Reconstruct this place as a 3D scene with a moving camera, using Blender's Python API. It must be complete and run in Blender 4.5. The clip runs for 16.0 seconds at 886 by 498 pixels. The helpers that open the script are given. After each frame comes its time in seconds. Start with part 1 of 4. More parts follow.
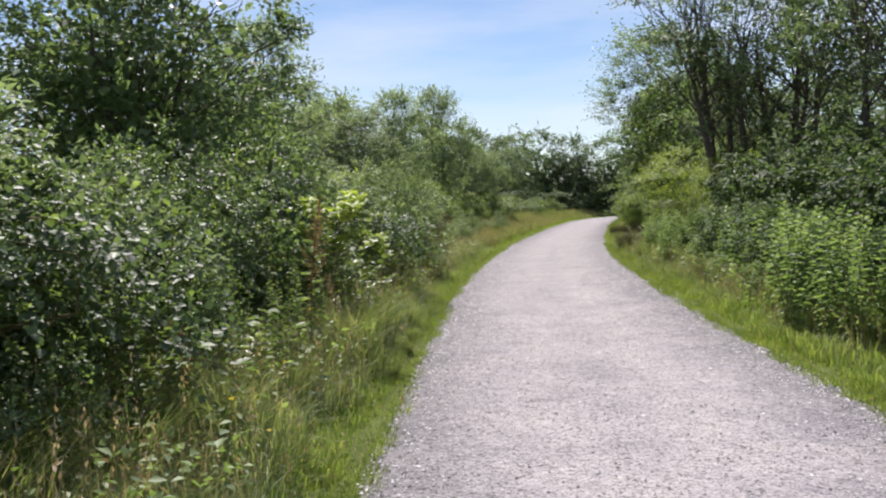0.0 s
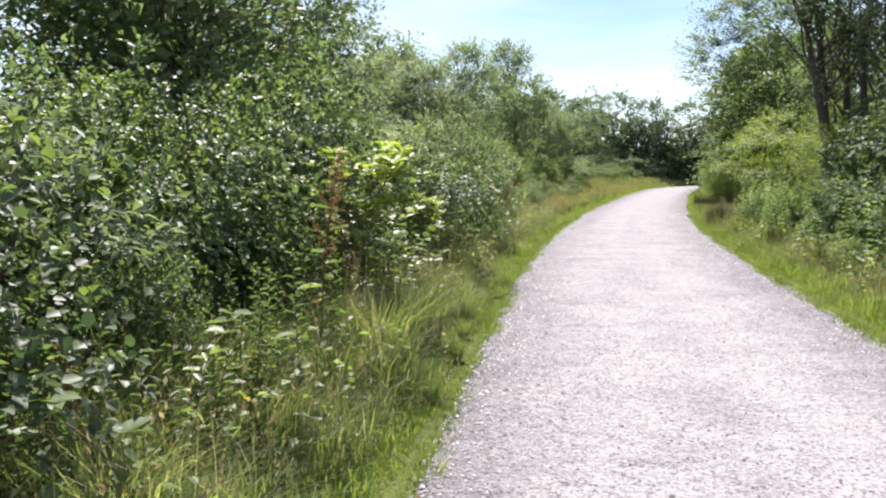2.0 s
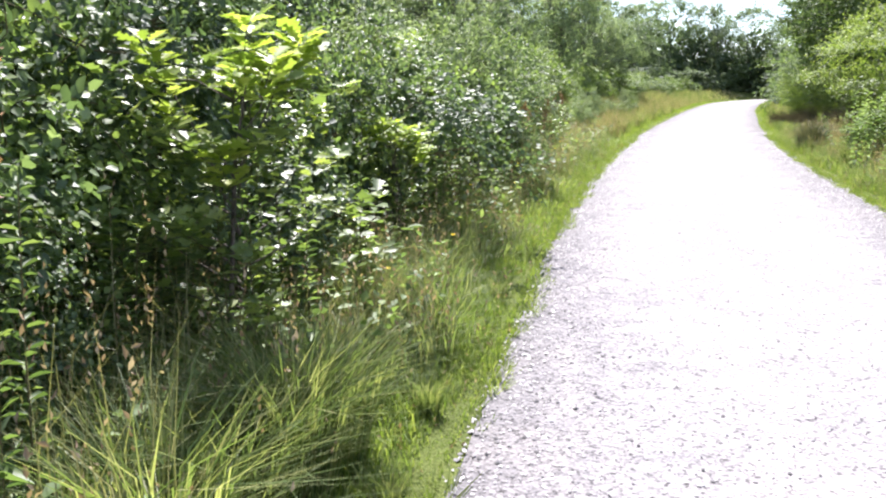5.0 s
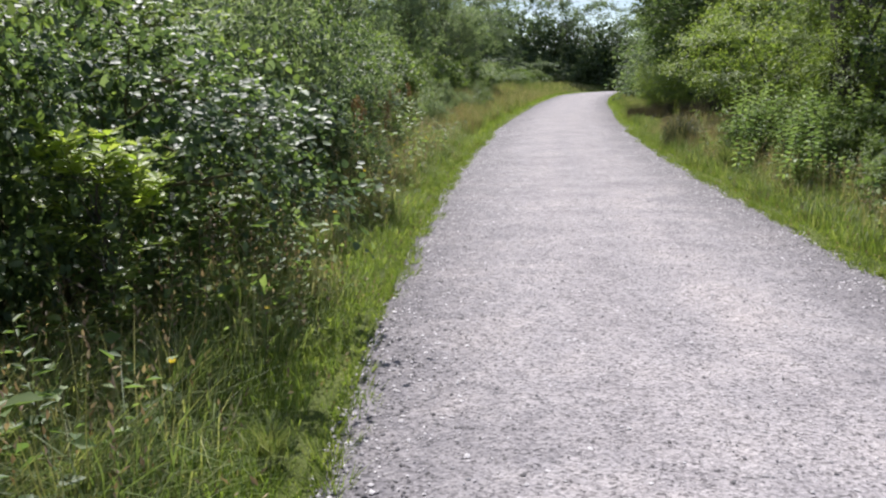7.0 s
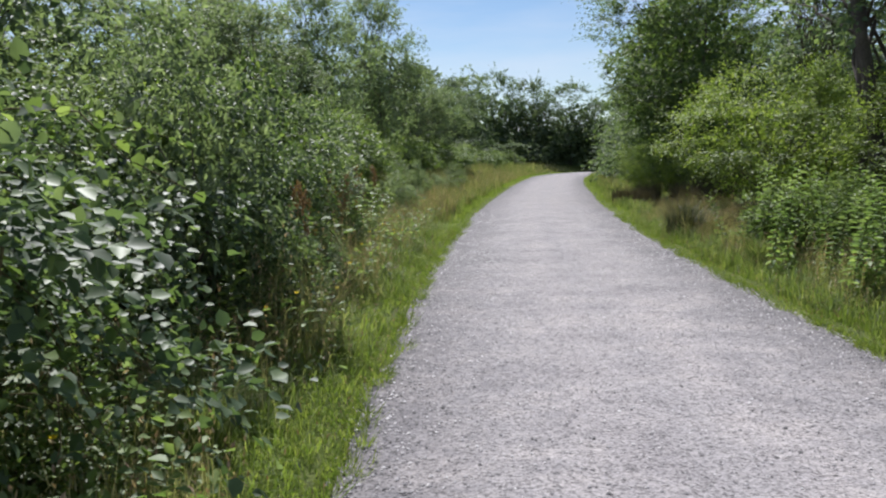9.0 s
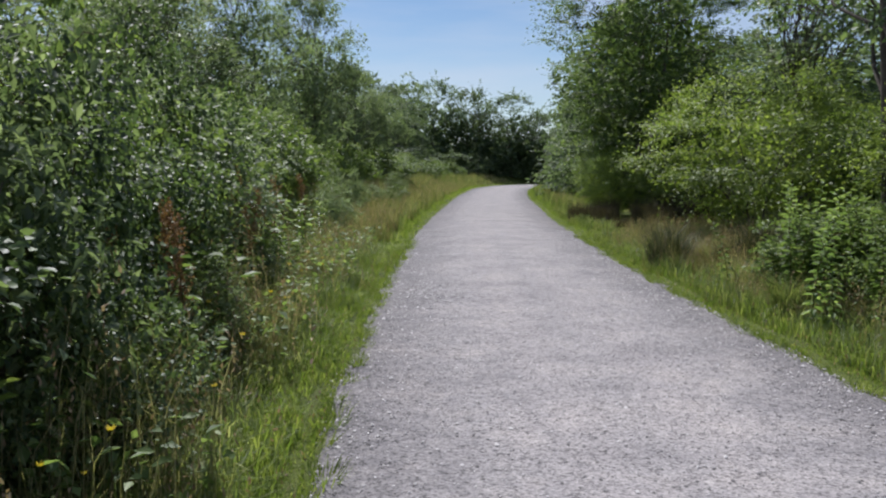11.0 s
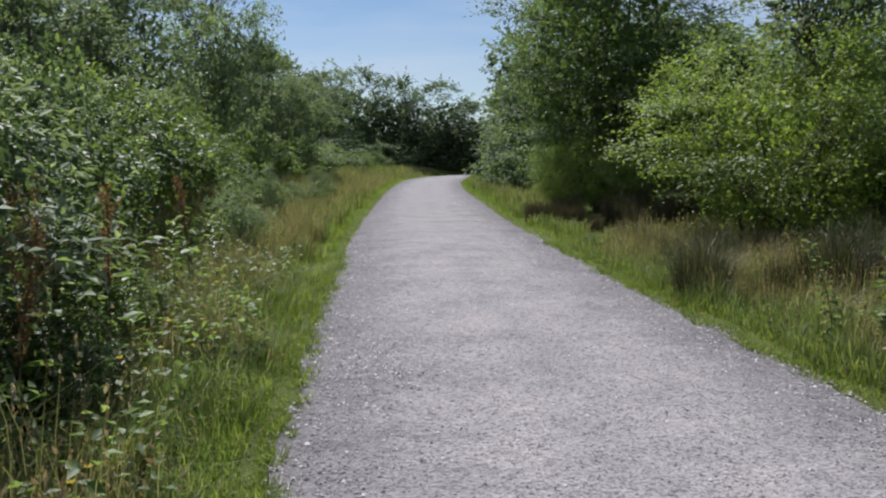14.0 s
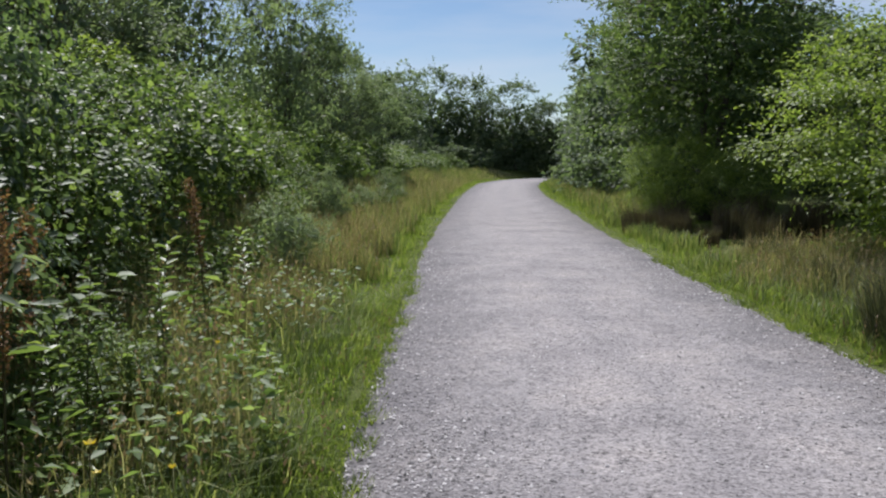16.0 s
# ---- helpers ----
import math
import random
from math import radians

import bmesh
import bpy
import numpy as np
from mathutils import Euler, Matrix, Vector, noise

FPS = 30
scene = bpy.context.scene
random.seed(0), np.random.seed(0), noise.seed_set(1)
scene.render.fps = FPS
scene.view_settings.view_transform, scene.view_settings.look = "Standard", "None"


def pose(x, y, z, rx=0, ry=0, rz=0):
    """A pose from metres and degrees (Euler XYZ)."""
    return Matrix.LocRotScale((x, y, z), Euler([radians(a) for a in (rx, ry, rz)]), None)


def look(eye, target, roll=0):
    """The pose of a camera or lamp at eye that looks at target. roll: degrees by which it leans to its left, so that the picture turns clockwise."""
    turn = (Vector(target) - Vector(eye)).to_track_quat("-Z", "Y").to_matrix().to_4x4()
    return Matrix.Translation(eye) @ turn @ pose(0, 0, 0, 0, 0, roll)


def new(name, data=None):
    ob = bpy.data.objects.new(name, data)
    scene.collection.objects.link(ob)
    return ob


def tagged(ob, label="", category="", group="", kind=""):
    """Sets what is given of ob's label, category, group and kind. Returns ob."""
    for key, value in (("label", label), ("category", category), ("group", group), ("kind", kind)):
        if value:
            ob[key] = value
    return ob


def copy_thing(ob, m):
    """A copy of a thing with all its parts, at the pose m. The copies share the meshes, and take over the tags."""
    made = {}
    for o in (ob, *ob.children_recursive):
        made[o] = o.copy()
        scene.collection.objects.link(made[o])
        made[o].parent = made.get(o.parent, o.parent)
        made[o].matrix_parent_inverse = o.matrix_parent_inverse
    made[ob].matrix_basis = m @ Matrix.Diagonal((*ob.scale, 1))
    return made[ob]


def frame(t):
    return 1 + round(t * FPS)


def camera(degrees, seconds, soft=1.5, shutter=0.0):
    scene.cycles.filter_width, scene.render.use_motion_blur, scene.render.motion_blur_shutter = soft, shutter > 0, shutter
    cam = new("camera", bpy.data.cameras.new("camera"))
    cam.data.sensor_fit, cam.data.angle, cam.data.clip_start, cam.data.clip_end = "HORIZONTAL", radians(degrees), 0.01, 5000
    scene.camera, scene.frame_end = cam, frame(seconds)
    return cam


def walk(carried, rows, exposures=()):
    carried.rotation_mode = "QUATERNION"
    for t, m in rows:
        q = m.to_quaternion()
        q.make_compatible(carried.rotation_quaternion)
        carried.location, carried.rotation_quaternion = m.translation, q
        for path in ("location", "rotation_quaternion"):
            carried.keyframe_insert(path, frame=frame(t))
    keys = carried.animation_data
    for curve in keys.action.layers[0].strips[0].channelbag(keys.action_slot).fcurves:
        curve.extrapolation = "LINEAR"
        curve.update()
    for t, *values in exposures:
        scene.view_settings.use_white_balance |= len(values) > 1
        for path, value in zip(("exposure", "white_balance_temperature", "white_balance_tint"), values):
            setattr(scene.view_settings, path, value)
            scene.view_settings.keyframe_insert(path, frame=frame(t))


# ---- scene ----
cam = camera(56.0, 16.0, soft=2.2)
PATH = [
    (0, (0.658, -0.712, 1.533), (0.533, 1.282, 1.438), -2.0),
    (0.5, (0.659, -0.197, 1.521), (0.501, 1.791, 1.37), -1.0),
    (1, (0.621, 0.333, 1.514), (0.483, 2.327, 1.468), -1.9),
    (1.5, (0.576, 0.878, 1.496), (0.338, 2.859, 1.355), 0.8),
    (2, (0.554, 1.468, 1.512), (0.266, 3.439, 1.329), -0.0),
    (2.5, (0.53, 2.082, 1.511), (0.281, 4.057, 1.316), -1.1),
    (3, (0.553, 2.723, 1.507), (0.219, 4.667, 1.174), 0.4),
    (3.2, (0.541, 2.978, 1.497), (0.188, 4.923, 1.193), 1.0),
    (5.3, (0.449, 5.696, 1.482), (0.051, 7.618, 1.1), -0.8),
    (5.5, (0.446, 5.97, 1.483), (0.091, 7.906, 1.127), -0.6),
    (6, (0.444, 6.671, 1.497), (0.231, 8.626, 1.133), -1.8),
    (6.5, (0.472, 7.314, 1.484), (0.285, 9.266, 1.09), -2.4),
    (7, (0.438, 7.944, 1.476), (0.376, 9.902, 1.074), -0.3),
    (7.5, (0.456, 8.562, 1.467), (0.425, 10.546, 1.209), -0.7),
    (8, (0.432, 9.167, 1.465), (0.405, 11.157, 1.271), -0.3),
    (8.5, (0.396, 9.767, 1.455), (0.467, 11.76, 1.295), -1.3),
    (9, (0.396, 10.367, 1.475), (0.4, 12.355, 1.261), -0.5),
    (9.2, (0.378, 10.616, 1.47), (0.43, 12.606, 1.278), -1.0),
    (11.3, (0.318, 13.284, 1.493), (0.485, 15.267, 1.302), 0.6),
    (11.5, (0.311, 13.538, 1.489), (0.51, 15.524, 1.365), -1.2),
    (12, (0.313, 14.168, 1.482), (0.627, 16.141, 1.384), -4.4),
    (12.5, (0.368, 14.776, 1.49), (0.623, 16.75, 1.287), -0.8),
    (13, (0.383, 15.372, 1.503), (0.805, 17.314, 1.276), -2.2),
    (13.5, (0.41, 15.999, 1.529), (0.658, 17.972, 1.322), -2.7),
    (14, (0.39, 16.629, 1.542), (0.722, 18.59, 1.329), -0.0),
    (14.5, (0.441, 17.224, 1.518), (0.756, 19.193, 1.355), -0.4),
    (15, (0.433, 17.814, 1.504), (0.76, 19.784, 1.389), -1.6),
    (15.5, (0.468, 18.376, 1.486), (0.659, 20.357, 1.287), -0.9),
    (16, (0.523, 18.945, 1.502), (0.685, 20.928, 1.296), 0.1),
]
EXPOSURE = [(0, 0.72, 6500, 17), (0.5, 0.85, 6500, 17), (1, 0.92, 6500, 17), (1.5, 1.06, 6500, 18), (2, 1.2, 6450, 18), (3.2, 1.3, 6350, 17),
            (4.2, 1.52, 6250, 17), (5.5, 1.74, 6200, 17), (6, 1.45, 6200, 16), (6.5, 1.05, 6250, 16), (7, 0.7, 6250, 16), (7.5, 0.5, 6130, 13),
            (9, 0.48, 6130, 13), (11.3, 0.24, 6080, 14), (14.5, 0.2, 6080, 14), (16, 0.26, 6130, 14)]
walk(cam, [(t, look(e, a, r)) for t, e, a, r in PATH], EXPOSURE)


# ---- light ----
SUN = Vector((-0.22, 1.0, 1.32)).normalized()
world = bpy.data.worlds.new("sky")
scene.world = world
world.use_nodes = True
wt = world.node_tree
wt.nodes.clear()
sky = wt.nodes.new("ShaderNodeTexSky")
sky.sky_type = "NISHITA"
sky.sun_disc = False
sky.sun_elevation = math.asin(SUN.z)
sky.sun_rotation = math.atan2(SUN.x, SUN.y)
sky.air_density, sky.dust_density, sky.ozone_density = 1.0, 0.1, 3.0
wc = wt.nodes.new("ShaderNodeTexCoord")
wm = wt.nodes.new("ShaderNodeMapping")
wm.inputs["Scale"].default_value = (1.6, 1.6, 9.0)
wn = wt.nodes.new("ShaderNodeTexNoise")
wn.inputs["Scale"].default_value, wn.inputs["Detail"].default_value, wn.inputs["Roughness"].default_value = 1.7, 6, 0.55
wr = wt.nodes.new("ShaderNodeValToRGB")
wr.color_ramp.elements[0].position, wr.color_ramp.elements[1].position = 0.32, 0.72
wr.color_ramp.elements[0].color, wr.color_ramp.elements[1].color = (0, 0, 0, 1), (0.6, 0.6, 0.6, 1)
wx = wt.nodes.new("ShaderNodeMixRGB")
wx.inputs["Color2"].default_value = (8.0, 8.5, 9.2, 1)
wb = wt.nodes.new("ShaderNodeBackground")
wb.inputs["Strength"].default_value = 0.07
wo = wt.nodes.new("ShaderNodeOutputWorld")
wt.links.new(wc.outputs["Generated"], wm.inputs["Vector"])
wt.links.new(wm.outputs["Vector"], wn.inputs["Vector"])
wt.links.new(wn.outputs["Fac"], wr.inputs["Fac"])
wt.links.new(wr.outputs["Color"], wx.inputs["Fac"])
wt.links.new(sky.outputs["Color"], wx.inputs["Color1"])
wt.links.new(wx.outputs["Color"], wb.inputs["Color"])
wt.links.new(wb.outputs["Background"], wo.inputs["Surface"])
sun = new("sun", bpy.data.lights.new("sun", "SUN"))
sun.data.energy, sun.data.angle, sun.data.color = 5.0, radians(0.6), (1.0, 0.96, 0.90)
sun.matrix_world = look(SUN * 60, (0, 0, 0))


# ---- materials ----
def material(name):
    m = bpy.data.materials.new(name)
    m.use_nodes = True
    m.node_tree.nodes.clear()
    return m, m.node_tree.nodes, m.node_tree.links


def ramp(nodes, stops):
    r = nodes.new("ShaderNodeValToRGB")
    e = r.color_ramp.elements
    while len(e) < len(stops):
        e.new(0.5)
    for k, (p, c) in enumerate(stops):
        e[k].position, e[k].color = p, (*c, 1)
    return r


def leaf_material(name, dark, mid, light, rough=0.45, translucent=0.4, specular=0.5, patch=0.35):
    """Thin leaves: colour from leaf to leaf and from patch to patch, with light passing through."""
    m, n, l = material(name)
    geo, info = n.new("ShaderNodeNewGeometry"), n.new("ShaderNodeObjectInfo")
    tc = n.new("ShaderNodeTexCoord")
    nz = n.new("ShaderNodeTexNoise")
    nz.inputs["Scale"].default_value, nz.inputs["Detail"].default_value = 1.7, 2
    r = ramp(n, [(0.0, dark), (0.55, mid), (0.93, light), (1.0, tuple(min(1, c * 1.15 + 0.03) for c in light))])
    add = n.new("ShaderNodeMath")
    add.operation = "MULTIPLY_ADD"
    add.inputs[1].default_value, add.inputs[2].default_value = patch * 2, -patch
    s = n.new("ShaderNodeMath")
    s.operation = "ADD"
    s.use_clamp = True
    hs = n.new("ShaderNodeHueSaturation")
    hv = n.new("ShaderNodeMapRange")
    hv.inputs["To Min"].default_value, hv.inputs["To Max"].default_value = 0.82, 1.15
    p, t, mx, o = (n.new("ShaderNode" + k) for k in ("BsdfPrincipled", "BsdfTranslucent", "MixShader", "OutputMaterial"))
    p.inputs["Roughness"].default_value = rough
    p.inputs["Specular IOR Level"].default_value = specular
    mx.inputs["Fac"].default_value = translucent
    warm = n.new("ShaderNodeMixRGB")
    warm.blend_type = "MULTIPLY"
    warm.inputs["Fac"].default_value = 1.0
    warm.inputs["Color2"].default_value = (1.2, 1.25, 0.7, 1)
    l.new(tc.outputs["Object"], nz.inputs["Vector"])
    l.new(nz.outputs["Fac"], add.inputs[0])
    l.new(geo.outputs["Random Per Island"], s.inputs[0])
    l.new(add.outputs[0], s.inputs[1])
    l.new(s.outputs[0], r.inputs["Fac"])
    l.new(r.outputs["Color"], hs.inputs["Color"])
    l.new(info.outputs["Random"], hv.inputs["Value"])
    l.new(hv.outputs["Result"], hs.inputs["Value"])
    l.new(hs.outputs["Color"], p.inputs["Base Color"])
    l.new(hs.outputs["Color"], warm.inputs["Color1"])
    l.new(warm.outputs["Color"], t.inputs["Color"])
    l.new(p.outputs[0], mx.inputs[1])
    l.new(t.outputs[0], mx.inputs[2])
    l.new(mx.outputs[0], o.inputs["Surface"])
    return m


def rough_material(name, stops, scale, fine, rough=0.9, bump=0.5, dist=0.01):
    """A matt surface with a coarse and a fine noise in colour and relief."""
    m, n, l = material(name)
    tc = n.new("ShaderNodeTexCoord")
    a, b = n.new("ShaderNodeTexNoise"), n.new("ShaderNodeTexNoise")
    a.inputs["Scale"].default_value, a.inputs["Detail"].default_value = scale, 4
    b.inputs["Scale"].default_value, b.inputs["Detail"].default_value = fine, 5
    mix = n.new("ShaderNodeMixRGB")
    mix.inputs["Fac"].default_value = 0.5
    r = ramp(n, stops)
    p, o, bp = n.new("ShaderNodeBsdfPrincipled"), n.new("ShaderNodeOutputMaterial"), n.new("ShaderNodeBump")
    p.inputs["Roughness"].default_value = rough
    p.inputs["Specular IOR Level"].default_value = 0.15
    bp.inputs["Strength"].default_value, bp.inputs["Distance"].default_value = bump, dist
    for t in (a, b):
        l.new(tc.outputs["Object"], t.inputs["Vector"])
    l.new(a.outputs["Fac"], mix.inputs["Color1"])
    l.new(b.outputs["Fac"], mix.inputs["Color2"])
    l.new(mix.outputs["Color"], r.inputs["Fac"])
    l.new(r.outputs["Color"], p.inputs["Base Color"])
    l.new(b.outputs["Fac"], bp.inputs["Height"])
    l.new(bp.outputs["Normal"], p.inputs["Normal"])
    l.new(p.outputs[0], o.inputs["Surface"])
    return m


def gravel_material():
    """Pale crushed limestone: grains, sandy fines, mottling, and greyer loose stone towards both edges."""
    m, n, l = material("pale_gravel")
    tc = n.new("ShaderNodeTexCoord")
    v, v2 = n.new("ShaderNodeTexVoronoi"), n.new("ShaderNodeTexVoronoi")
    v.inputs["Scale"].default_value, v2.inputs["Scale"].default_value = 80, 40
    a, b, c = (n.new("ShaderNodeTexNoise") for k in range(3))
    for t, scale, detail, rough in ((a, 1.1, 6, 0.62), (b, 30, 6, 0.6), (c, 6.5, 5, 0.6)):
        t.inputs["Scale"].default_value, t.inputs["Detail"].default_value, t.inputs["Roughness"].default_value = scale, detail, rough
    stones = ramp(n, [(0.10, (0.055, 0.052, 0.054)), (0.24, (0.16, 0.152, 0.155)), (0.45, (0.27, 0.258, 0.261)), (0.95, (0.41, 0.393, 0.396))])
    mottle = ramp(n, [(0.34, (0.78, 0.77, 0.78)), (0.5, (0.96, 0.95, 0.95)), (0.66, (1.12, 1.09, 1.06))])
    patch = ramp(n, [(0.35, (0.91, 0.91, 0.92)), (0.6, (1.04, 1.035, 1.03))])
    edge = ramp(n, [(0.0, (0.52, 0.52, 0.53)), (0.10, (0.68, 0.68, 0.69)), (0.26, (0.94, 0.94, 0.94)), (0.40, (1.04, 1.03, 1.02)), (0.5, (0.97, 0.97, 0.97))])
    at = n.new("ShaderNodeAttribute")
    at.attribute_name = "across"
    wob = n.new("ShaderNodeMath")
    wob.operation = "MULTIPLY_ADD"
    wob.inputs[1].default_value, wob.inputs[2].default_value = 0.22, -0.11
    plus = n.new("ShaderNodeMath")
    plus.operation, plus.use_clamp = "ADD", True

    def mixed(kind, fac, x, y):
        q = n.new("ShaderNodeMixRGB")
        q.blend_type, q.inputs["Fac"].default_value = kind, fac
        l.new(x, q.inputs["Color1"])
        l.new(y, q.inputs["Color2"])
        return q.outputs["Color"]

    for t in (v, v2, a, b, c):
        l.new(tc.outputs["Object"], t.inputs["Vector"])
    sep, sep2 = n.new("ShaderNodeSeparateColor"), n.new("ShaderNodeSeparateColor")
    l.new(v.outputs["Color"], sep.inputs["Color"])
    l.new(v2.outputs["Color"], sep2.inputs["Color"])
    l.new(mixed("MIX", 0.16, mixed("MIX", 0.35, sep.outputs[0], sep2.outputs[0]), b.outputs["Fac"]), stones.inputs["Fac"])
    l.new(a.outputs["Fac"], mottle.inputs["Fac"])
    l.new(c.outputs["Fac"], patch.inputs["Fac"])
    l.new(c.outputs["Fac"], wob.inputs[0])
    l.new(wob.outputs[0], plus.inputs[0])
    l.new(at.outputs["Fac"], plus.inputs[1])
    l.new(plus.outputs[0], edge.inputs["Fac"])
    col = mixed("MULTIPLY", 1.0, mixed("MULTIPLY", 1.0, stones.outputs["Color"], mottle.outputs["Color"]), patch.outputs["Color"])
    col = mixed("MULTIPLY", 1.0, col, edge.outputs["Color"])
    p, o, bp = n.new("ShaderNodeBsdfPrincipled"), n.new("ShaderNodeOutputMaterial"), n.new("ShaderNodeBump")
    p.inputs["Roughness"].default_value = 0.92
    p.inputs["Specular IOR Level"].default_value = 0.25
    bp.inputs["Strength"].default_value, bp.inputs["Distance"].default_value = 0.9, 0.014
    l.new(col, p.inputs["Base Color"])
    l.new(mixed("MIX", 0.5, v2.outputs["Distance"], b.outputs["Fac"]), bp.inputs["Height"])
    l.new(bp.outputs["Normal"], p.inputs["Normal"])
    l.new(p.outputs[0], o.inputs["Surface"])
    return m


def stone_material():
    m, n, l = material("limestone_chips")
    geo = n.new("ShaderNodeNewGeometry")
    r = ramp(n, [(0.0, (0.08, 0.075, 0.077)), (0.35, (0.20, 0.19, 0.193)), (0.75, (0.33, 0.315, 0.318)), (1.0, (0.54, 0.52, 0.52))])
    p, o = n.new("ShaderNodeBsdfPrincipled"), n.new("ShaderNodeOutputMaterial")
    p.inputs["Roughness"].default_value = 0.85
    l.new(geo.outputs["Random Per Island"], r.inputs["Fac"])
    l.new(r.outputs["Color"], p.inputs["Base Color"])
    l.new(p.outputs[0], o.inputs["Surface"])
    return m


GRAVEL, CHIPS = gravel_material(), stone_material()
SOIL = rough_material("grassy_soil", [(0.3, (0.05, 0.055, 0.02)), (0.5, (0.09, 0.115, 0.026)), (0.72, (0.15, 0.165, 0.045))], 1.3, 60, bump=0.8, dist=0.03)
BARK = rough_material("grey_brown_bark", [(0.3, (0.05, 0.042, 0.035)), (0.55, (0.11, 0.095, 0.08)), (0.8, (0.19, 0.17, 0.15))], 4, 45, bump=0.9, dist=0.01)
STEM = rough_material("green_brown_stem", [(0.3, (0.06, 0.06, 0.025)), (0.7, (0.14, 0.12, 0.06))], 6, 60, bump=0.3)
BRAMBLE = leaf_material("bramble_leaf", (0.05, 0.081, 0.041), (0.09, 0.138, 0.062), (0.155, 0.212, 0.094), 0.5, 0.48, 0.42)
FRESH = leaf_material("fresh_leaf", (0.08, 0.127, 0.045), (0.13, 0.19, 0.06), (0.21, 0.28, 0.085), 0.52, 0.5, 0.45)
WILLOW = leaf_material("willow_leaf", (0.105, 0.148, 0.085), (0.168, 0.222, 0.122), (0.235, 0.295, 0.165), 0.56, 0.52, 0.55)
DARKLEAF = leaf_material("dark_tree_leaf", (0.0651, 0.1008, 0.0504), (0.1103, 0.1628, 0.0766), (0.168, 0.2278, 0.1029), 0.52, 0.5, 0.65)
# tree leaf with the shade of overhanging crowns darkened into its colour
SHADEDLEAF = leaf_material("shade_tinted_leaf", (0.045, 0.075, 0.034), (0.078, 0.122, 0.052), (0.125, 0.178, 0.072), 0.6, 0.45, 0.3)
HORNBEAM = leaf_material("hornbeam_leaf", (0.052, 0.085, 0.03), (0.09, 0.138, 0.046), (0.155, 0.21, 0.068), 0.56, 0.52, 0.5, 0.5)
LIMELEAF = leaf_material("bright_hornbeam_leaf", (0.108, 0.16, 0.039), (0.17, 0.234, 0.051), (0.272, 0.335, 0.082), 0.52, 0.55, 0.5)
# greyer, bluer green: the haze of distance is mixed into this leaf colour
HAZYLEAF = leaf_material("hazed_tree_leaf", (0.068, 0.10, 0.058), (0.112, 0.155, 0.088), (0.16, 0.21, 0.12), 0.65, 0.52, 0.35)
OAKLEAF = leaf_material("oak_leaf", (0.11, 0.165, 0.05), (0.18, 0.25, 0.072), (0.31, 0.37, 0.11), 0.45, 0.54, 0.75)
YOUNGOAK = leaf_material("young_oak_leaf", (0.20, 0.28, 0.05), (0.30, 0.38, 0.07), (0.42, 0.48, 0.12), 0.5, 0.55)
HERBLEAF = leaf_material("herb_leaf", (0.062, 0.105, 0.036), (0.11, 0.165, 0.052), (0.19, 0.25, 0.08), 0.55, 0.5)
NETTLE = leaf_material("nettle_leaf", (0.10, 0.16, 0.055), (0.16, 0.235, 0.075), (0.25, 0.33, 0.12), 0.55, 0.52)
GRASS = leaf_material("green_grass", (0.10, 0.155, 0.03), (0.17, 0.235, 0.047), (0.27, 0.31, 0.085), 0.55, 0.52)
TALLGRASS = leaf_material("tall_grass", (0.085, 0.13, 0.04), (0.155, 0.205, 0.065), (0.28, 0.29, 0.125), 0.55, 0.5)
DRYGRASS = leaf_material("dry_grass", (0.19, 0.19, 0.08), (0.29, 0.275, 0.14), (0.41, 0.375, 0.22), 0.6, 0.4)
SEED = leaf_material("grass_seed_head", (0.17, 0.115, 0.075), (0.29, 0.205, 0.135), (0.42, 0.32, 0.22), 0.7, 0.3)
DOCKRED = leaf_material("dock_seed", (0.15, 0.08, 0.04), (0.26, 0.145, 0.066), (0.38, 0.225, 0.105), 0.7, 0.25)
RUSH = leaf_material("rush_stem", (0.04, 0.052, 0.028), (0.07, 0.082, 0.042), (0.14, 0.13, 0.07), 0.55, 0.25)
HEATHER = leaf_material("heather_twig", (0.055, 0.045, 0.032), (0.10, 0.08, 0.055), (0.15, 0.135, 0.08), 0.8, 0.25)
PETAL = leaf_material("yellow_petal", (0.55, 0.42, 0.02), (0.65, 0.5, 0.03), (0.75, 0.6, 0.05), 0.5, 0.3)


# ---- mesh tools ----
rng = np.random.default_rng(7)


def mesh_of(name, verts, tris, mat, smooth=False):
    """A mesh from arrays of corners and triangles."""
    me = bpy.data.meshes.new(name)
    verts, tris = np.asarray(verts, np.float32), np.asarray(tris, np.int32)
    me.vertices.add(len(verts))
    me.vertices.foreach_set("co", verts.ravel())
    me.loops.add(tris.size)
    me.loops.foreach_set("vertex_index", tris.ravel())
    me.polygons.add(len(tris))
    me.polygons.foreach_set("loop_start", np.arange(0, tris.size, 3, dtype=np.int32))
    if smooth:
        me.polygons.foreach_set("use_smooth", np.ones(len(tris), bool))
    me.update(calc_edges=True)
    me.materials.append(mat)
    return me


def part(name, me, parent=None, label=""):
    ob = new(name, me)
    ob.parent = parent
    return tagged(ob, label)


def unit(a):
    return a / np.maximum(np.linalg.norm(a, axis=-1, keepdims=True), 1e-6)


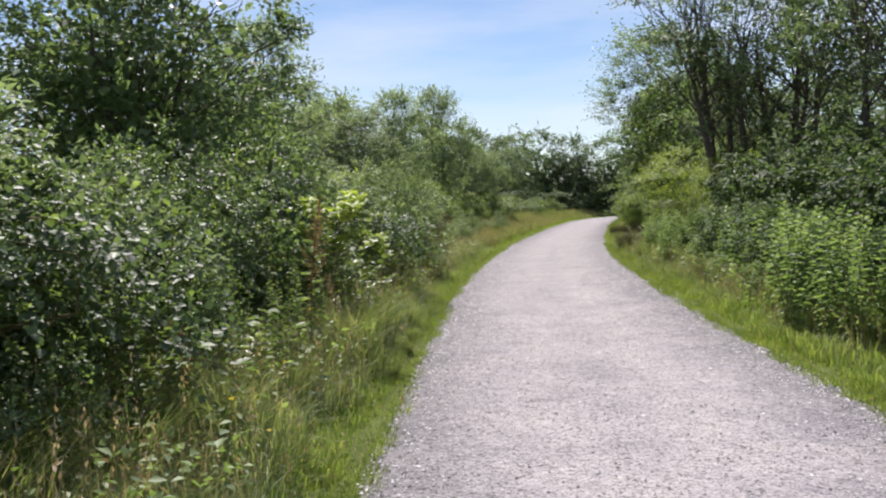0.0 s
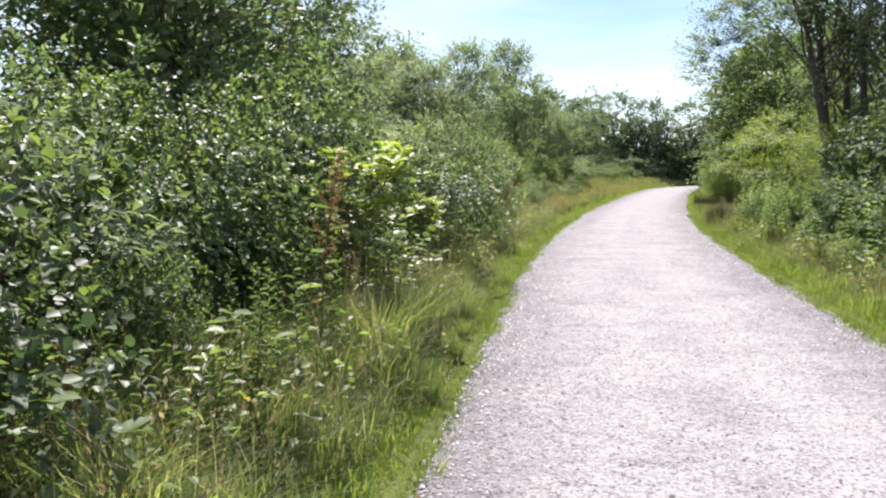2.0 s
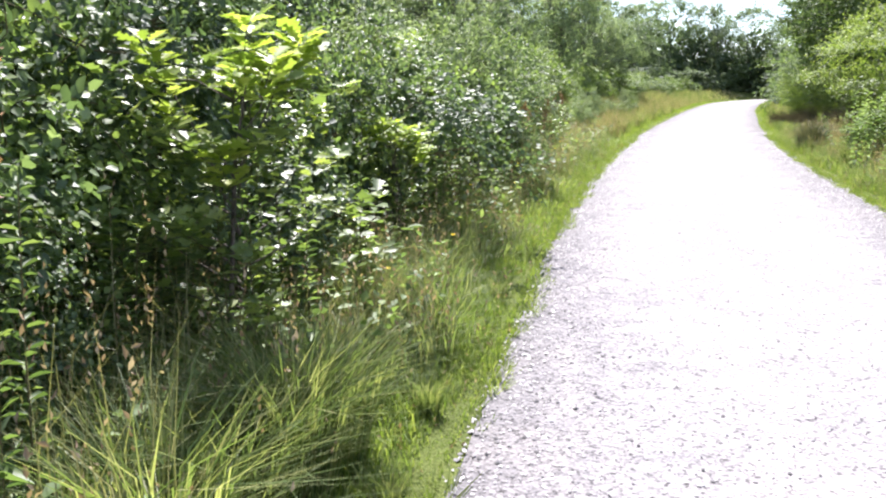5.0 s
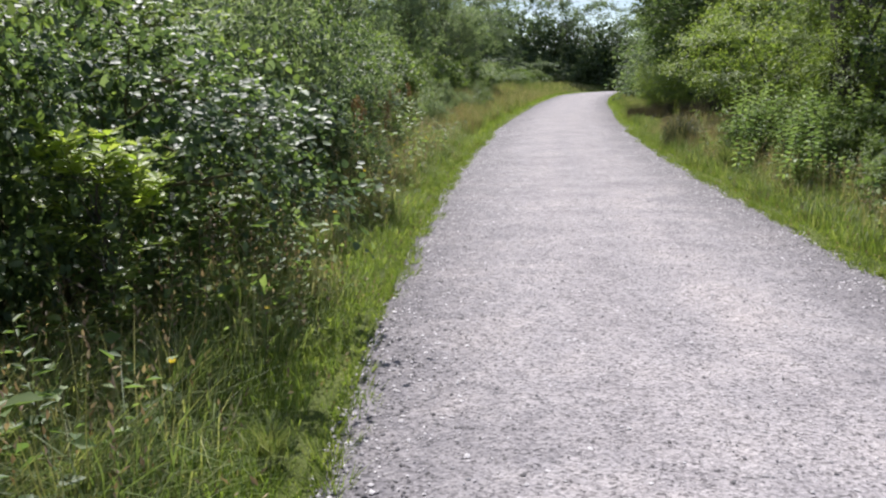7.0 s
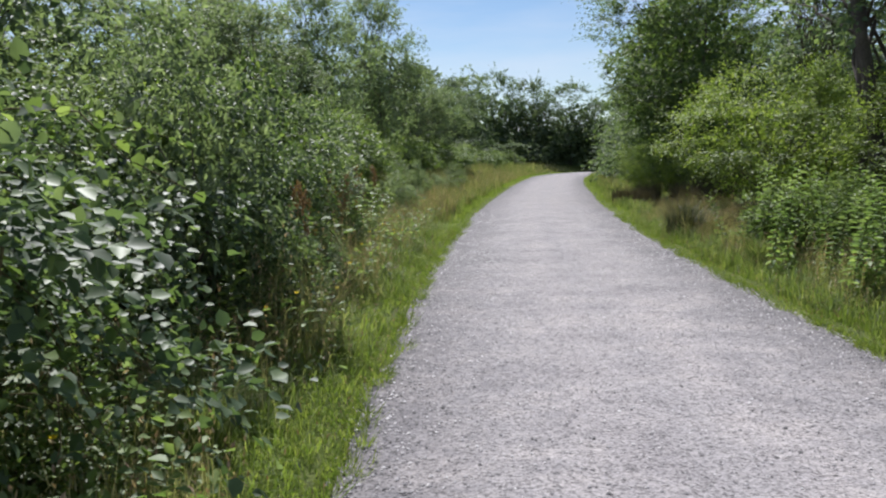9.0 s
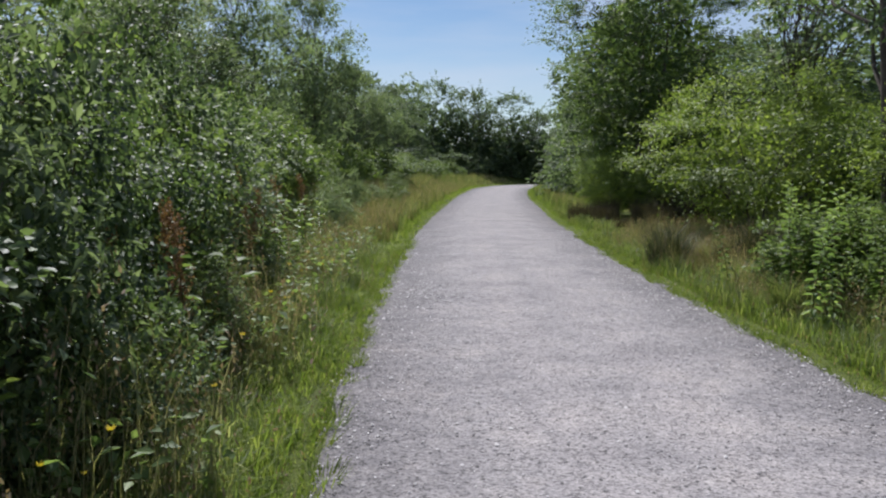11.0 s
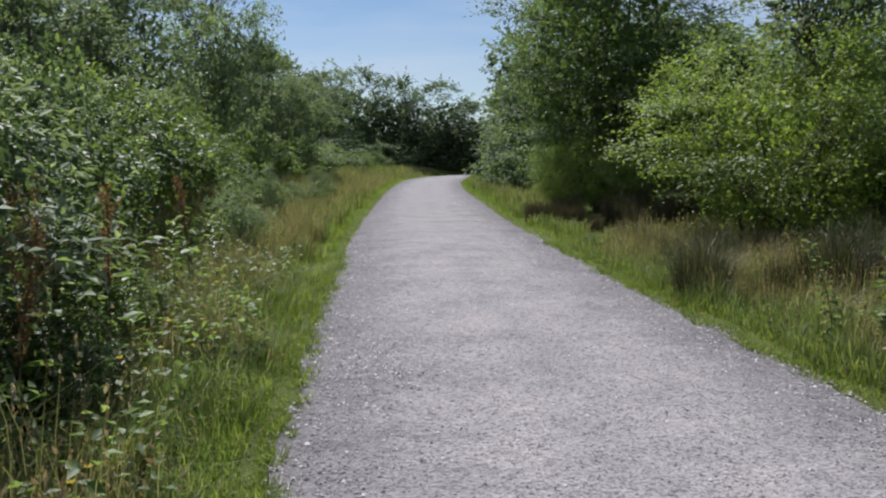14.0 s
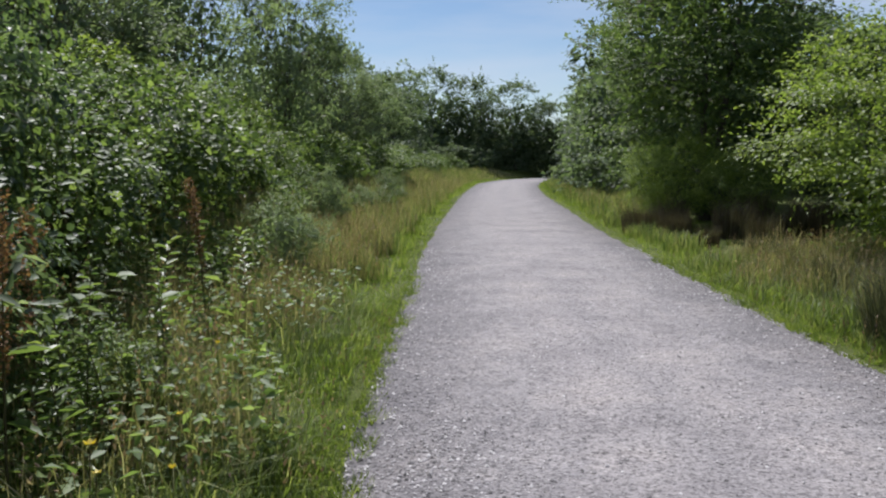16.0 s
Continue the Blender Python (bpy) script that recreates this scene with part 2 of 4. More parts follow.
def leaf_arrays(P, D, U, L, width=0.62, fold=0.10, lobes=False, oval=False):
    """Folded leaves: base P, axis D, upper side towards U, length L."""
    D = unit(D)
    S = unit(np.cross(D, U))
    N = np.cross(S, D)
    L = L[:, None]
    n = len(P)
    if lobes:  # a wavy outline with three lobes a side
        side = [(0.10, 0.10, 0.2), (0.24, 0.36, 0.9), (0.34, 0.20, 0.4), (0.50, 0.52, 1.0), (0.60, 0.28, 0.5), (0.77, 0.50, 0.8), (0.86, 0.20, 0.1)]
        rows = [(0, 0, 0)] + side + [(1, 0, -0.6)] + [(a, -b, c) for a, b, c in side[::-1]]
        V = np.stack([P + D * L * a + S * L * b * width + N * L * fold * c for a, b, c in rows], 1)
        half = [(0, 1, 3), (1, 2, 3), (0, 3, 5), (3, 4, 5), (0, 5, 8), (5, 7, 8), (5, 6, 7)]
        f = np.array(half + [tuple((16 - k) % 16 for k in t[::-1]) for t in half])
    elif oval:  # a rounded outline that narrows to a point
        V = np.stack([P + D * L * a + S * L * b * width + N * L * fold * c for a, b, c in
                      ((0, 0, 0), (0.28, 0.46, 0.8), (0.66, 0.40, 0.8), (1, 0, -0.9), (0.66, -0.40, 0.8), (0.28, -0.46, 0.8))], 1)
        f = np.array([(0, 1, 2), (0, 2, 3), (0, 3, 4), (0, 4, 5)])
    else:
        tip = P + D * L - N * L * fold * 0.8
        V = np.stack([P, P + D * L * 0.45 + S * L * width * 0.5 + N * L * fold, tip, P + D * L * 0.45 - S * L * width * 0.5 + N * L * fold], 1)
        f = np.array([(0, 1, 2), (0, 2, 3)])
    k = V.shape[1]
    T = (f[None] + (np.arange(n) * k)[:, None, None]).reshape(-1, 3)
    return V.reshape(-1, 3), T


def blade_arrays(P, H, W, lean, az):
    """Bent grass blades of two joints from base P: height H, width W, lean as a share of height, towards az."""
    n = len(P)
    d = np.stack([np.cos(az), np.sin(az), np.zeros(n)], 1)
    s = np.stack([-np.sin(az), np.cos(az), np.zeros(n)], 1)
    turn = rng.uniform(-1.2, 1.2, n)[:, None]
    s = s * np.cos(turn) + d * np.sin(turn)
    up = np.array([0, 0, 1.0])
    H, W, lean = H[:, None], W[:, None], lean[:, None]
    mid = P + up * H * 0.58 + d * H * lean * 0.25
    tip = P + up * H * (1 - 0.35 * lean) + d * H * lean
    V = np.stack([P - s * W, P + s * W, mid - s * W * 0.75, mid + s * W * 0.75, tip], 1)
    f = np.array([(0, 1, 3), (0, 3, 2), (2, 3, 4)])
    T = (f[None] + (np.arange(n) * 5)[:, None, None]).reshape(-1, 3)
    return V.reshape(-1, 3), T


def short_blades(P, H, W, lean, az):
    """Short one-piece blades."""
    n = len(P)
    w = az + rng.uniform(0.4, 2.7, n)
    q = np.stack([np.cos(w), np.sin(w), np.zeros(n)], 1) * W[:, None]
    tip = P + np.stack([np.cos(az) * lean * H, np.sin(az) * lean * H, H * (1 - 0.3 * lean)], 1)
    return np.stack([P - q, P + q, tip], 1).reshape(-1, 3), np.arange(n * 3).reshape(-1, 3)


def join(*pairs):
    V, T, k = [], [], 0
    for v, t in pairs:
        V.append(v)
        T.append(t + k)
        k += len(v)
    return np.concatenate(V), np.concatenate(T)


def tube_arrays(points, radii, sides=6):
    """A tapered, bent rod through points."""
    pts = np.asarray(points, float)
    n = len(pts)
    V = []
    for k in range(n):
        d = unit(pts[min(k + 1, n - 1)] - pts[max(k - 1, 0)])
        a = unit(np.cross(d, (0.31, 0.95, 0.1) if abs(d[2]) > 0.7 else (0, 0, 1)))
        b = np.cross(d, a)
        for j in range(sides):
            w = 2 * math.pi * j / sides
            V.append(pts[k] + (a * math.cos(w) + b * math.sin(w)) * radii[k])
    T = []
    for k in range(n - 1):
        for j in range(sides):
            p, q = k * sides + j, k * sides + (j + 1) % sides
            T += [(p, q, q + sides), (p, q + sides, p + sides)]
    return np.array(V), np.array(T)


def rod(a, b, r0, r1, steps=5, sag=0.0, wander=0.06, sides=6):
    """A limb from a to b that wanders and sags or arches."""
    a, b = np.asarray(a, float), np.asarray(b, float)
    t = np.linspace(0, 1, steps)[:, None]
    p = a + (b - a) * t
    p += np.array([0, 0, 1.0]) * (np.sin(t * math.pi) * sag)
    w = rng.normal(0, wander, (steps, 3)) * np.linalg.norm(b - a)
    w[0] = w[-1] = 0
    return tube_arrays(p + w * np.sin(t * math.pi), r0 + (r1 - r0) * t[:, 0] ** 0.8, sides)


def clumps(n, radius, height, base, seed, shell=0.55, squash=1.0):
    """Places of leaf clumps in an uneven dome or crown."""
    r = np.random.default_rng(seed)
    d = unit(r.normal(0, 1, (n * 3, 3)))
    lump = np.array([noise.noise(Vector(x) * 2.2 + Vector((seed * 3.1, 0, 0))) for x in d])
    keep = np.argsort(-(lump + r.uniform(-0.22, 0.22, n * 3)))[:n * 2]  # hollows between the lobes
    keep = r.permutation(keep)[:n]
    d = d[keep]
    reach = 0.80 + 0.6 * lump[keep]
    k = shell + (1 - shell) * r.random(n) ** 0.6
    p = d * (reach * k)[:, None]
    mid = (base + height) / 2
    return np.stack([p[:, 0] * radius, p[:, 1] * radius * squash, mid + p[:, 2] * (height - base) / 2], 1), unit(p)


def crown_arrays(centres, outward, per, spread, size, seed, width=0.6, droop=0.25, flat=0.7, lobes=False, spray=0.0, oval=False):
    """Leafy sprigs that grow outwards and up from each clump, with open shade between the clumps."""
    r = np.random.default_rng(seed + 100)
    run = 9
    per = max(1, per // run)
    m = len(centres) * per
    C, O = np.repeat(centres, per, 0), np.repeat(outward, per, 0)
    big = np.repeat(r.uniform(0.65, 1.35, len(centres)), per)[:, None] * spread
    q = r.normal(0, 1, (m, 3)) * np.array([1, 1, flat]) + O * (0.55 + spray) + np.array([0, 0, 0.5])
    q = unit(q)
    start = C + q * big * r.uniform(0.15, 0.75, (m, 1))
    reach = big * r.uniform(0.55, 1.35, (m, 1)) * (1 + spray)
    C, Q, A, W = (np.repeat(v, run, 0) for v in (start, q, O, reach))
    n = m * run
    t = np.tile((np.arange(run) + 0.6) / run, m)[:, None]
    P = C + Q * W * t + np.array([0, 0, -0.22]) * W * t * t + r.normal(0, 0.05, (n, 3)) * W
    P[:, 2] = np.maximum(P[:, 2], 0.03 + 0.12 * r.random(n))
    side = unit(np.cross(Q, np.array([0.02, 0.01, 1.0]))) * np.tile(np.where(np.arange(run) % 2, 1.0, -1.0), m)[:, None]
    D = Q * 0.55 + side * 0.8 * (1.15 - t) + r.normal(0, 0.3, (n, 3))
    D[:, 2] -= droop
    U = r.normal(0, 0.32, (n, 3)) + A * 0.65 + np.array([0, 0, 1.0])
    return leaf_arrays(P, D, U, size * r.uniform(0.6, 1.25, n), width, 0.1, lobes, oval)


def inner_leaves(n, radius, low, high, squash, size, seed, width=0.6):
    """Older shaded leaves in the heart of a bush or crown."""
    r = np.random.default_rng(seed + 300)
    p = unit(r.normal(0, 1, (n, 3))) * r.random((n, 1)) ** 0.4
    P = np.stack([p[:, 0] * radius, p[:, 1] * radius * squash, (low + high) / 2 + p[:, 2] * (high - low) / 2], 1)
    P[:, 2] = np.maximum(P[:, 2], 0.04)
    return leaf_arrays(P, r.normal(0, 1, (n, 3)), r.normal(0, 1, (n, 3)), size * r.uniform(0.7, 1.3, n), width)


# ---- plan of the track ----
PLAN = [(-12, -0.1, 3.3), (4, -0.17, 3.35), (9, -0.17, 3.35), (13, -0.14, 3.5), (17, -0.03, 3.68), (22, 0.27, 4.0), (26, 0.6, 4.32), (31, 1.12, 4.85),
        (38, 1.9, 5.65), (46, 2.95, 6.85), (55, 4.15, 8.1), (66, 5.8, 9.9), (80, 8.1, 12.6), (92, 11.4, 16.4), (104, 17.0, 23.0), (116, 26, 34)]
PY, PL, PR = (np.array(c, float) for c in zip(*PLAN))


FINE = np.arange(-30, 140, 0.25)
BELL = np.exp(-0.5 * (np.arange(-24, 25) * 0.25 / 2.0) ** 2)
LEFT, RIGHT = (np.convolve(np.pad(np.interp(FINE, PY, c), 24, "edge"), BELL / BELL.sum(), "valid") for c in (PL, PR))


def left_at(y):
    return np.interp(y, FINE, LEFT)


def right_at(y):
    return np.interp(y, FINE, RIGHT)


def ground_z(x, y):
    """A flat track, a shallow rise off each edge, and a low bank on the bramble side where the track bends."""
    d = np.maximum(left_at(y) - x, x - right_at(y))
    rise = np.clip(d, 0, 4) / 4
    up = np.clip((left_at(y) - x - 0.55) / 2.4, 0, 1)
    along = np.clip((np.asarray(y, float) - 16) / 12, 0, 1)
    bank = 0.6 * up * up * (3 - 2 * up) * along * along * (3 - 2 * along)
    return np.where(d > 0, 0.02 + 0.18 * rise * rise + bank, -0.05)


def build_ground():
    xs = np.concatenate([[-3000, -600, -150, -60, -30, -18], np.arange(-12, -5, 0.5), np.arange(-5, 9, 0.16), np.arange(9, 24, 0.5), [28, 34, 45, 70, 160, 600, 3000]])
    ys = np.concatenate([[-3000, -500, -100, -30, -16], np.arange(-10, 50, 0.8), np.arange(50, 120, 3), [130, 170, 300, 800, 3000]])
    X, Y = np.meshgrid(xs, ys)
    d = np.maximum(left_at(Y) - X, X - right_at(Y))
    Z = ground_z(X, Y) + np.where(d > 4, 0.05 * np.sin(X * 0.9 + Y) * np.sin(Y * 0.7), 0)
    V = np.stack([X, Y, Z], -1).reshape(-1, 3)
    nx, ny = len(xs), len(ys)
    i = (np.arange(ny - 1)[:, None] * nx + np.arange(nx - 1)).ravel()
    T = np.concatenate([np.stack([i, i + 1, i + nx + 1], 1), np.stack([i, i + nx + 1, i + nx], 1)])
    tagged(new("ground", mesh_of("ground", V, T, SOIL, True)), "grassy dark soil under rough verges", "ground", kind="structure")


def build_track():
    ys = np.concatenate([np.arange(-12, 40, 0.12), np.arange(40, 116, 0.8)])
    us = np.linspace(0, 1, 25)
    V = []
    for y in ys:
        a = left_at(y) + 0.03 * noise.noise(Vector((0, y * 0.7, 0))) + 0.045 * noise.noise(Vector((3, y * 2.3, 0)))
        b = right_at(y) + 0.03 * noise.noise(Vector((9, y * 0.7, 0))) + 0.045 * noise.noise(Vector((5, y * 2.3, 0)))
        a, b = a - 0.05, b + 0.05
        for u in us:
            z = 0.035 * (1 - (2 * u - 1) ** 2) - 0.008 + 0.003 * noise.noise(Vector((a + (b - a) * u, y, 2)) * 1.4)
            if u in (0, 1):
                z = -0.03
            V.append((a + (b - a) * u, y, z))
    m, k = len(us), len(ys)
    i = (np.arange(k - 1)[:, None] * m + np.arange(m - 1)).ravel()
    T = np.concatenate([np.stack([i, i + 1, i + m + 1], 1), np.stack([i, i + m + 1, i + m], 1)])
    me = mesh_of("road_track", V, T, GRAVEL, True)
    me.attributes.new("across", "FLOAT", "POINT").data.foreach_set("value", np.tile(0.5 - np.abs(us - 0.5), k).astype(np.float32))
    tagged(new("road_track", me), "pale grey compacted gravel track with loose edges", "path", kind="structure")


build_ground()
build_track()


# ---- shrubs and trees ----
def shrub(name, label, category, group, mat, radius, height, count, per, size, spread, seed, stems=9, base=0.0, width=0.6, squash=1.0, canes=0, shell=0.5, lobes=False, kind_stem=STEM, spray=0.0, flat=0.7, oval=False, heart=500):
    """A shrub on many stems with leaf clumps down to the ground."""
    top = tagged(new(name), label, category, group)
    C, O = clumps(count, radius, height, base, seed, shell, squash)
    leafage = crown_arrays(C, O, per, spread, size, seed, width, 0.25, flat, lobes, spray, oval)
    if heart:
        fit = max(1.0, radius * 0.10 / 0.09)
        leafage = join(leafage, inner_leaves(int(heart * min(fit ** 2, 2.2)), radius * 0.64, base, base + (height - base) * 0.8, squash, radius * 0.10 / fit, seed, 0.8))
    part("foliage", mesh_of("foliage", *leafage, mat), top)
    r = np.random.default_rng(seed)
    rods, twigs = [], []
    for k in range(stems):
        e = C[r.integers(len(C))]
        rods.append(rod((r.normal(0, radius * 0.15), r.normal(0, radius * 0.15), -0.05), e, 0.012 + 0.006 * height, 0.004, 5, 0.1, 0.07, 5))
        for j in range(3):
            twigs.append(rod(e * 0.7, C[r.integers(len(C))], 0.009, 0.003, 4, 0.05, 0.08, 4))
    for a in rods:
        part("stem", mesh_of("stem", *a, kind_stem, True), top)
    lv = []
    for k in range(canes):
        w = r.uniform(0, 2 * math.pi)
        d = np.array([math.cos(w), math.sin(w), 0])
        a = d * radius * 0.35 + np.array([0, 0, height * 0.75])
        e = d * radius * r.uniform(0.9, 1.2) + np.array([0, 0, height * r.uniform(0.2, 0.92)])
        twigs.append(rod(a, e, 0.004, 0.002, 6, height * 0.12, 0.03, 4))
        m = 36
        t = r.uniform(0.15, 1, m)[:, None]
        P = a + (e - a) * t + np.array([0, 0, 1.0]) * np.sin(t * math.pi) * height * 0.12
        lv.append(leaf_arrays(P, d * 0.4 + r.normal(0, 0.7, (m, 3)), np.array([0, 0, 1.0]) + r.normal(0, 0.3, (m, 3)), size * r.uniform(0.8, 1.3, m), width, oval=True))
    tagged(part("branchwork", mesh_of("branchwork", *join(*twigs), kind_stem, True), top), kind="stuff")
    if canes:
        tagged(part("shoot_leaves", mesh_of("shoot_leaves", *join(*lv), FRESH), top, "pale young shoots"), kind="stuff")
    return top


def tree(name, label, group, mat, height, radius, base, trunks, count, per, size, spread, seed, trunk_r=0.12, lean=0.12, layered=False, squash=1.0, width=0.55, shell=0.35, lobes=False, limbs=12, skirt=False, heart=0):
    """A tree: leaning tapered trunks, limbs out to the leaf clumps, and a loose crown."""
    top = tagged(new(name), label, "tree", group)
    C, O = clumps(count, radius, height, base, seed, shell, squash)
    if layered or skirt:  # leaves right down to the ground
        q = np.random.default_rng(seed + 5)
        n = len(C)
        u, w = q.random(n) ** 0.9, q.uniform(0, 6.28, n)
        lump = np.array([0.85 + 0.45 * noise.noise(Vector((math.cos(a) * 1.5, math.sin(a) * 1.5, h * 3 + seed))) for a, h in zip(w, u)])
        k = radius * np.where(u < 0.5, (0.5 + u) if layered else (0.80 + 0.4 * u), np.maximum(1 - ((u - 0.5) / 0.56) ** 2, 0.06)) * lump * (0.62 + 0.38 * np.sqrt(q.random(n)))
        C = np.stack([np.cos(w) * k, np.sin(w) * k * squash, base + (height - base) * u], 1)
        O = unit(np.stack([np.cos(w), np.sin(w), 2 * u - 0.8], 1))
    r = np.random.default_rng(seed)
    heads, twigs = [], []
    for k in range(trunks):
        w = 2 * math.pi * (k + r.random() * 0.6) / trunks
        f = np.array([math.cos(w), math.sin(w), 0]) * (0.0 if trunks == 1 else 0.22)
        h = f * (radius * lean * 9) + np.array([r.normal(0, 0.2), r.normal(0, 0.2), height * (0.86 if trunks == 1 else r.uniform(0.6, 0.8))])
        t = np.linspace(0, 1, 8)[:, None]
        p = f + (h - f) * t + np.sin(t * math.pi * 2) * r.normal(0, 0.14, 3) * np.array([1, 1, 0])
        p[0, 2] = -0.1
        part("trunk", mesh_of("trunk", *tube_arrays(p, trunk_r * (1 - 0.86 * t[:, 0]) * (1 + 0.5 * np.exp(-t[:, 0] * 14)), 8), BARK, True), top)
        heads.append(p)
    for k in range(min(len(C), 60 if limbs > 5 else 24)):
        e = C[k]
        p = heads[r.integers(trunks)]
        j = int(np.argmin(np.abs(p[:, 2] - e[2] * (0.95 if layered else 0.62))))
        a = rod(p[j], e, trunk_r * 0.34 * (1 - 0.09 * j), 0.006, 6, 0.12 if layered else 0.25, 0.05, 5)
        if k < limbs:
            part("limb", mesh_of("limb", *a, BARK, True), top)
        else:
            twigs.append(a)
        for q in range(2):
            twigs.append(rod(p[j] + (e - p[j]) * 0.6, e + r.normal(0, spread * 0.55, 3), 0.012, 0.004, 4, 0.05, 0.06, 4))
    tagged(part("branchwork", mesh_of("branchwork", *join(*twigs), BARK, True), top), kind="stuff")
    leafage = crown_arrays(C, O, per, spread, size, seed, width, 0.2, 0.2 if layered else 0.6, lobes, 0.7 if layered else 0.2)
    if heart:
        fit = max(1.0, radius * 0.12 / 0.19) if size < 0.2 else 1.0
        leafage = join(leafage, inner_leaves(int(heart * fit ** 1.4), radius * 0.62, base, height * 0.82, squash, radius * 0.12 / fit, seed, 0.7))
    part("crown", mesh_of("crown", *leafage, mat), top)
    return top


def put(ob, x, y, turn=0.0, s=1.0, sz=None, dz=0.0):
    """Places a first thing at a spot on the ground."""
    ob.matrix_basis = spot(x, y, turn, s, sz, dz)
    return ob


def spot(x, y, turn=0.0, s=1.0, sz=None, dz=0.0):
    return Matrix.Translation((x, y, float(ground_z(x, y)) + dz)) @ Matrix.Rotation(turn, 4, "Z") @ Matrix.Diagonal((s, s, sz or s, 1))


def again(ob, x, y, turn=0.0, s=1.0, sz=None, dz=0.0):
    return copy_thing(ob, spot(x, y, turn, s, sz, dz))


pick = random.Random(11)
HEDGE, SCRUB, ROW, BEND, BUSHES = "brambles along the track", "scrub behind the brambles", "trees along the track", "trees beyond the bend", "bushes along the track"
placed = set()


def stand(ob, x, y, turn=None, s=1.0, sz=None):
    """The first call places the thing itself, later calls copy it."""
    turn = pick.uniform(0, 6.28) if turn is None else turn
    if ob.name in placed:
        return again(ob, x, y, turn, s, sz)
    placed.add(ob.name)
    return put(ob, x, y, turn, s, sz)


BR = "dense dark-green bramble bush leaning over the grassy verge"
bramble_a = shrub("bramble_bush", BR, "bush", HEDGE, BRAMBLE, 1.15, 1.7, 62, 117, 0.05, 0.23, 21, canes=20, width=0.85, stems=5, oval=True, shell=0.7, heart=500)
bramble_b = shrub("bramble_bush", BR, "bush", HEDGE, BRAMBLE, 1.15, 1.7, 60, 117, 0.049, 0.24, 22, canes=20, width=0.85, stems=5, oval=True, shell=0.7, heart=500)
bramble_c = shrub("bramble_bush", "fresh mid-green bramble bush with pale young shoots", "bush", HEDGE, FRESH, 1.15, 1.7, 60, 153, 0.05, 0.24, 23, canes=16, width=0.85, stems=5, shell=0.7, heart=500)
sallow_low = shrub("sallow_bush", "low grey-green sallow bush among the brambles", "bush", HEDGE, WILLOW, 1.15, 1.8, 58, 135, 0.074, 0.25, 25, width=0.42, stems=6, kind_stem=BARK, shell=0.65, heart=700)
bramble_far = shrub("bramble_bush", "mid-green bramble bush further along the track", "bush", HEDGE, FRESH, 1.4, 1.75, 60, 63, 0.11, 0.27, 24, canes=6, width=0.75, stems=4, shell=0.7, heart=500)
LOW = [bramble_a, bramble_c, bramble_b, sallow_low, bramble_a, bramble_b, bramble_c, bramble_a, sallow_low, bramble_b]
y, k = 1.8, 0
while y < 34:
    off = (2.35 if y < 7 else 1.62 if y < 18.8 else 2.0) + pick.uniform(-0.15, 0.3) + max(0, y - 18) * 0.06
    s, t = pick.uniform(0.72, 1.08), pick.uniform(0.8, 1.18)
    if y < 7:
        t *= 1.1
    if 7.0 < y < 10.9:
        off, s, t = 2.25, 0.95, 1.1
    stand((LOW[0] if k % 2 else LOW[2]) if 9.2 < y < 14 else LOW[k % 10] if y < 27 else (bramble_far if k % 3 else bramble_c), float(left_at(y)) - off, y, None, s, t)
    if k % 3 == 1 and 8 < y < 26:  # a low one pushing forward
        stand(LOW[(k + 1) % 10], float(left_at(y)) - off + 0.55, y + 0.4, None, 0.5, 0.52)
    if y < 8 and k % 2:  # low brambles and herbs before the hedge
        stand(LOW[0] if k % 2 else LOW[2], float(left_at(y)) - pick.uniform(1.45, 1.85), y + 0.3, None, pick.uniform(0.4, 0.54), pick.uniform(0.42, 0.6))
    y += 1.1 if y < 24 else 1.5
    k += 1
while y < 92:
    stand(bramble_far, float(left_at(y)) - 3.3 - (y - 34) * 0.012 + pick.uniform(-0.9, 0.5), y, None, pick.uniform(0.65, 1.25), pick.uniform(0.5, 1.1))
    y += pick.uniform(1.2, 2.4)

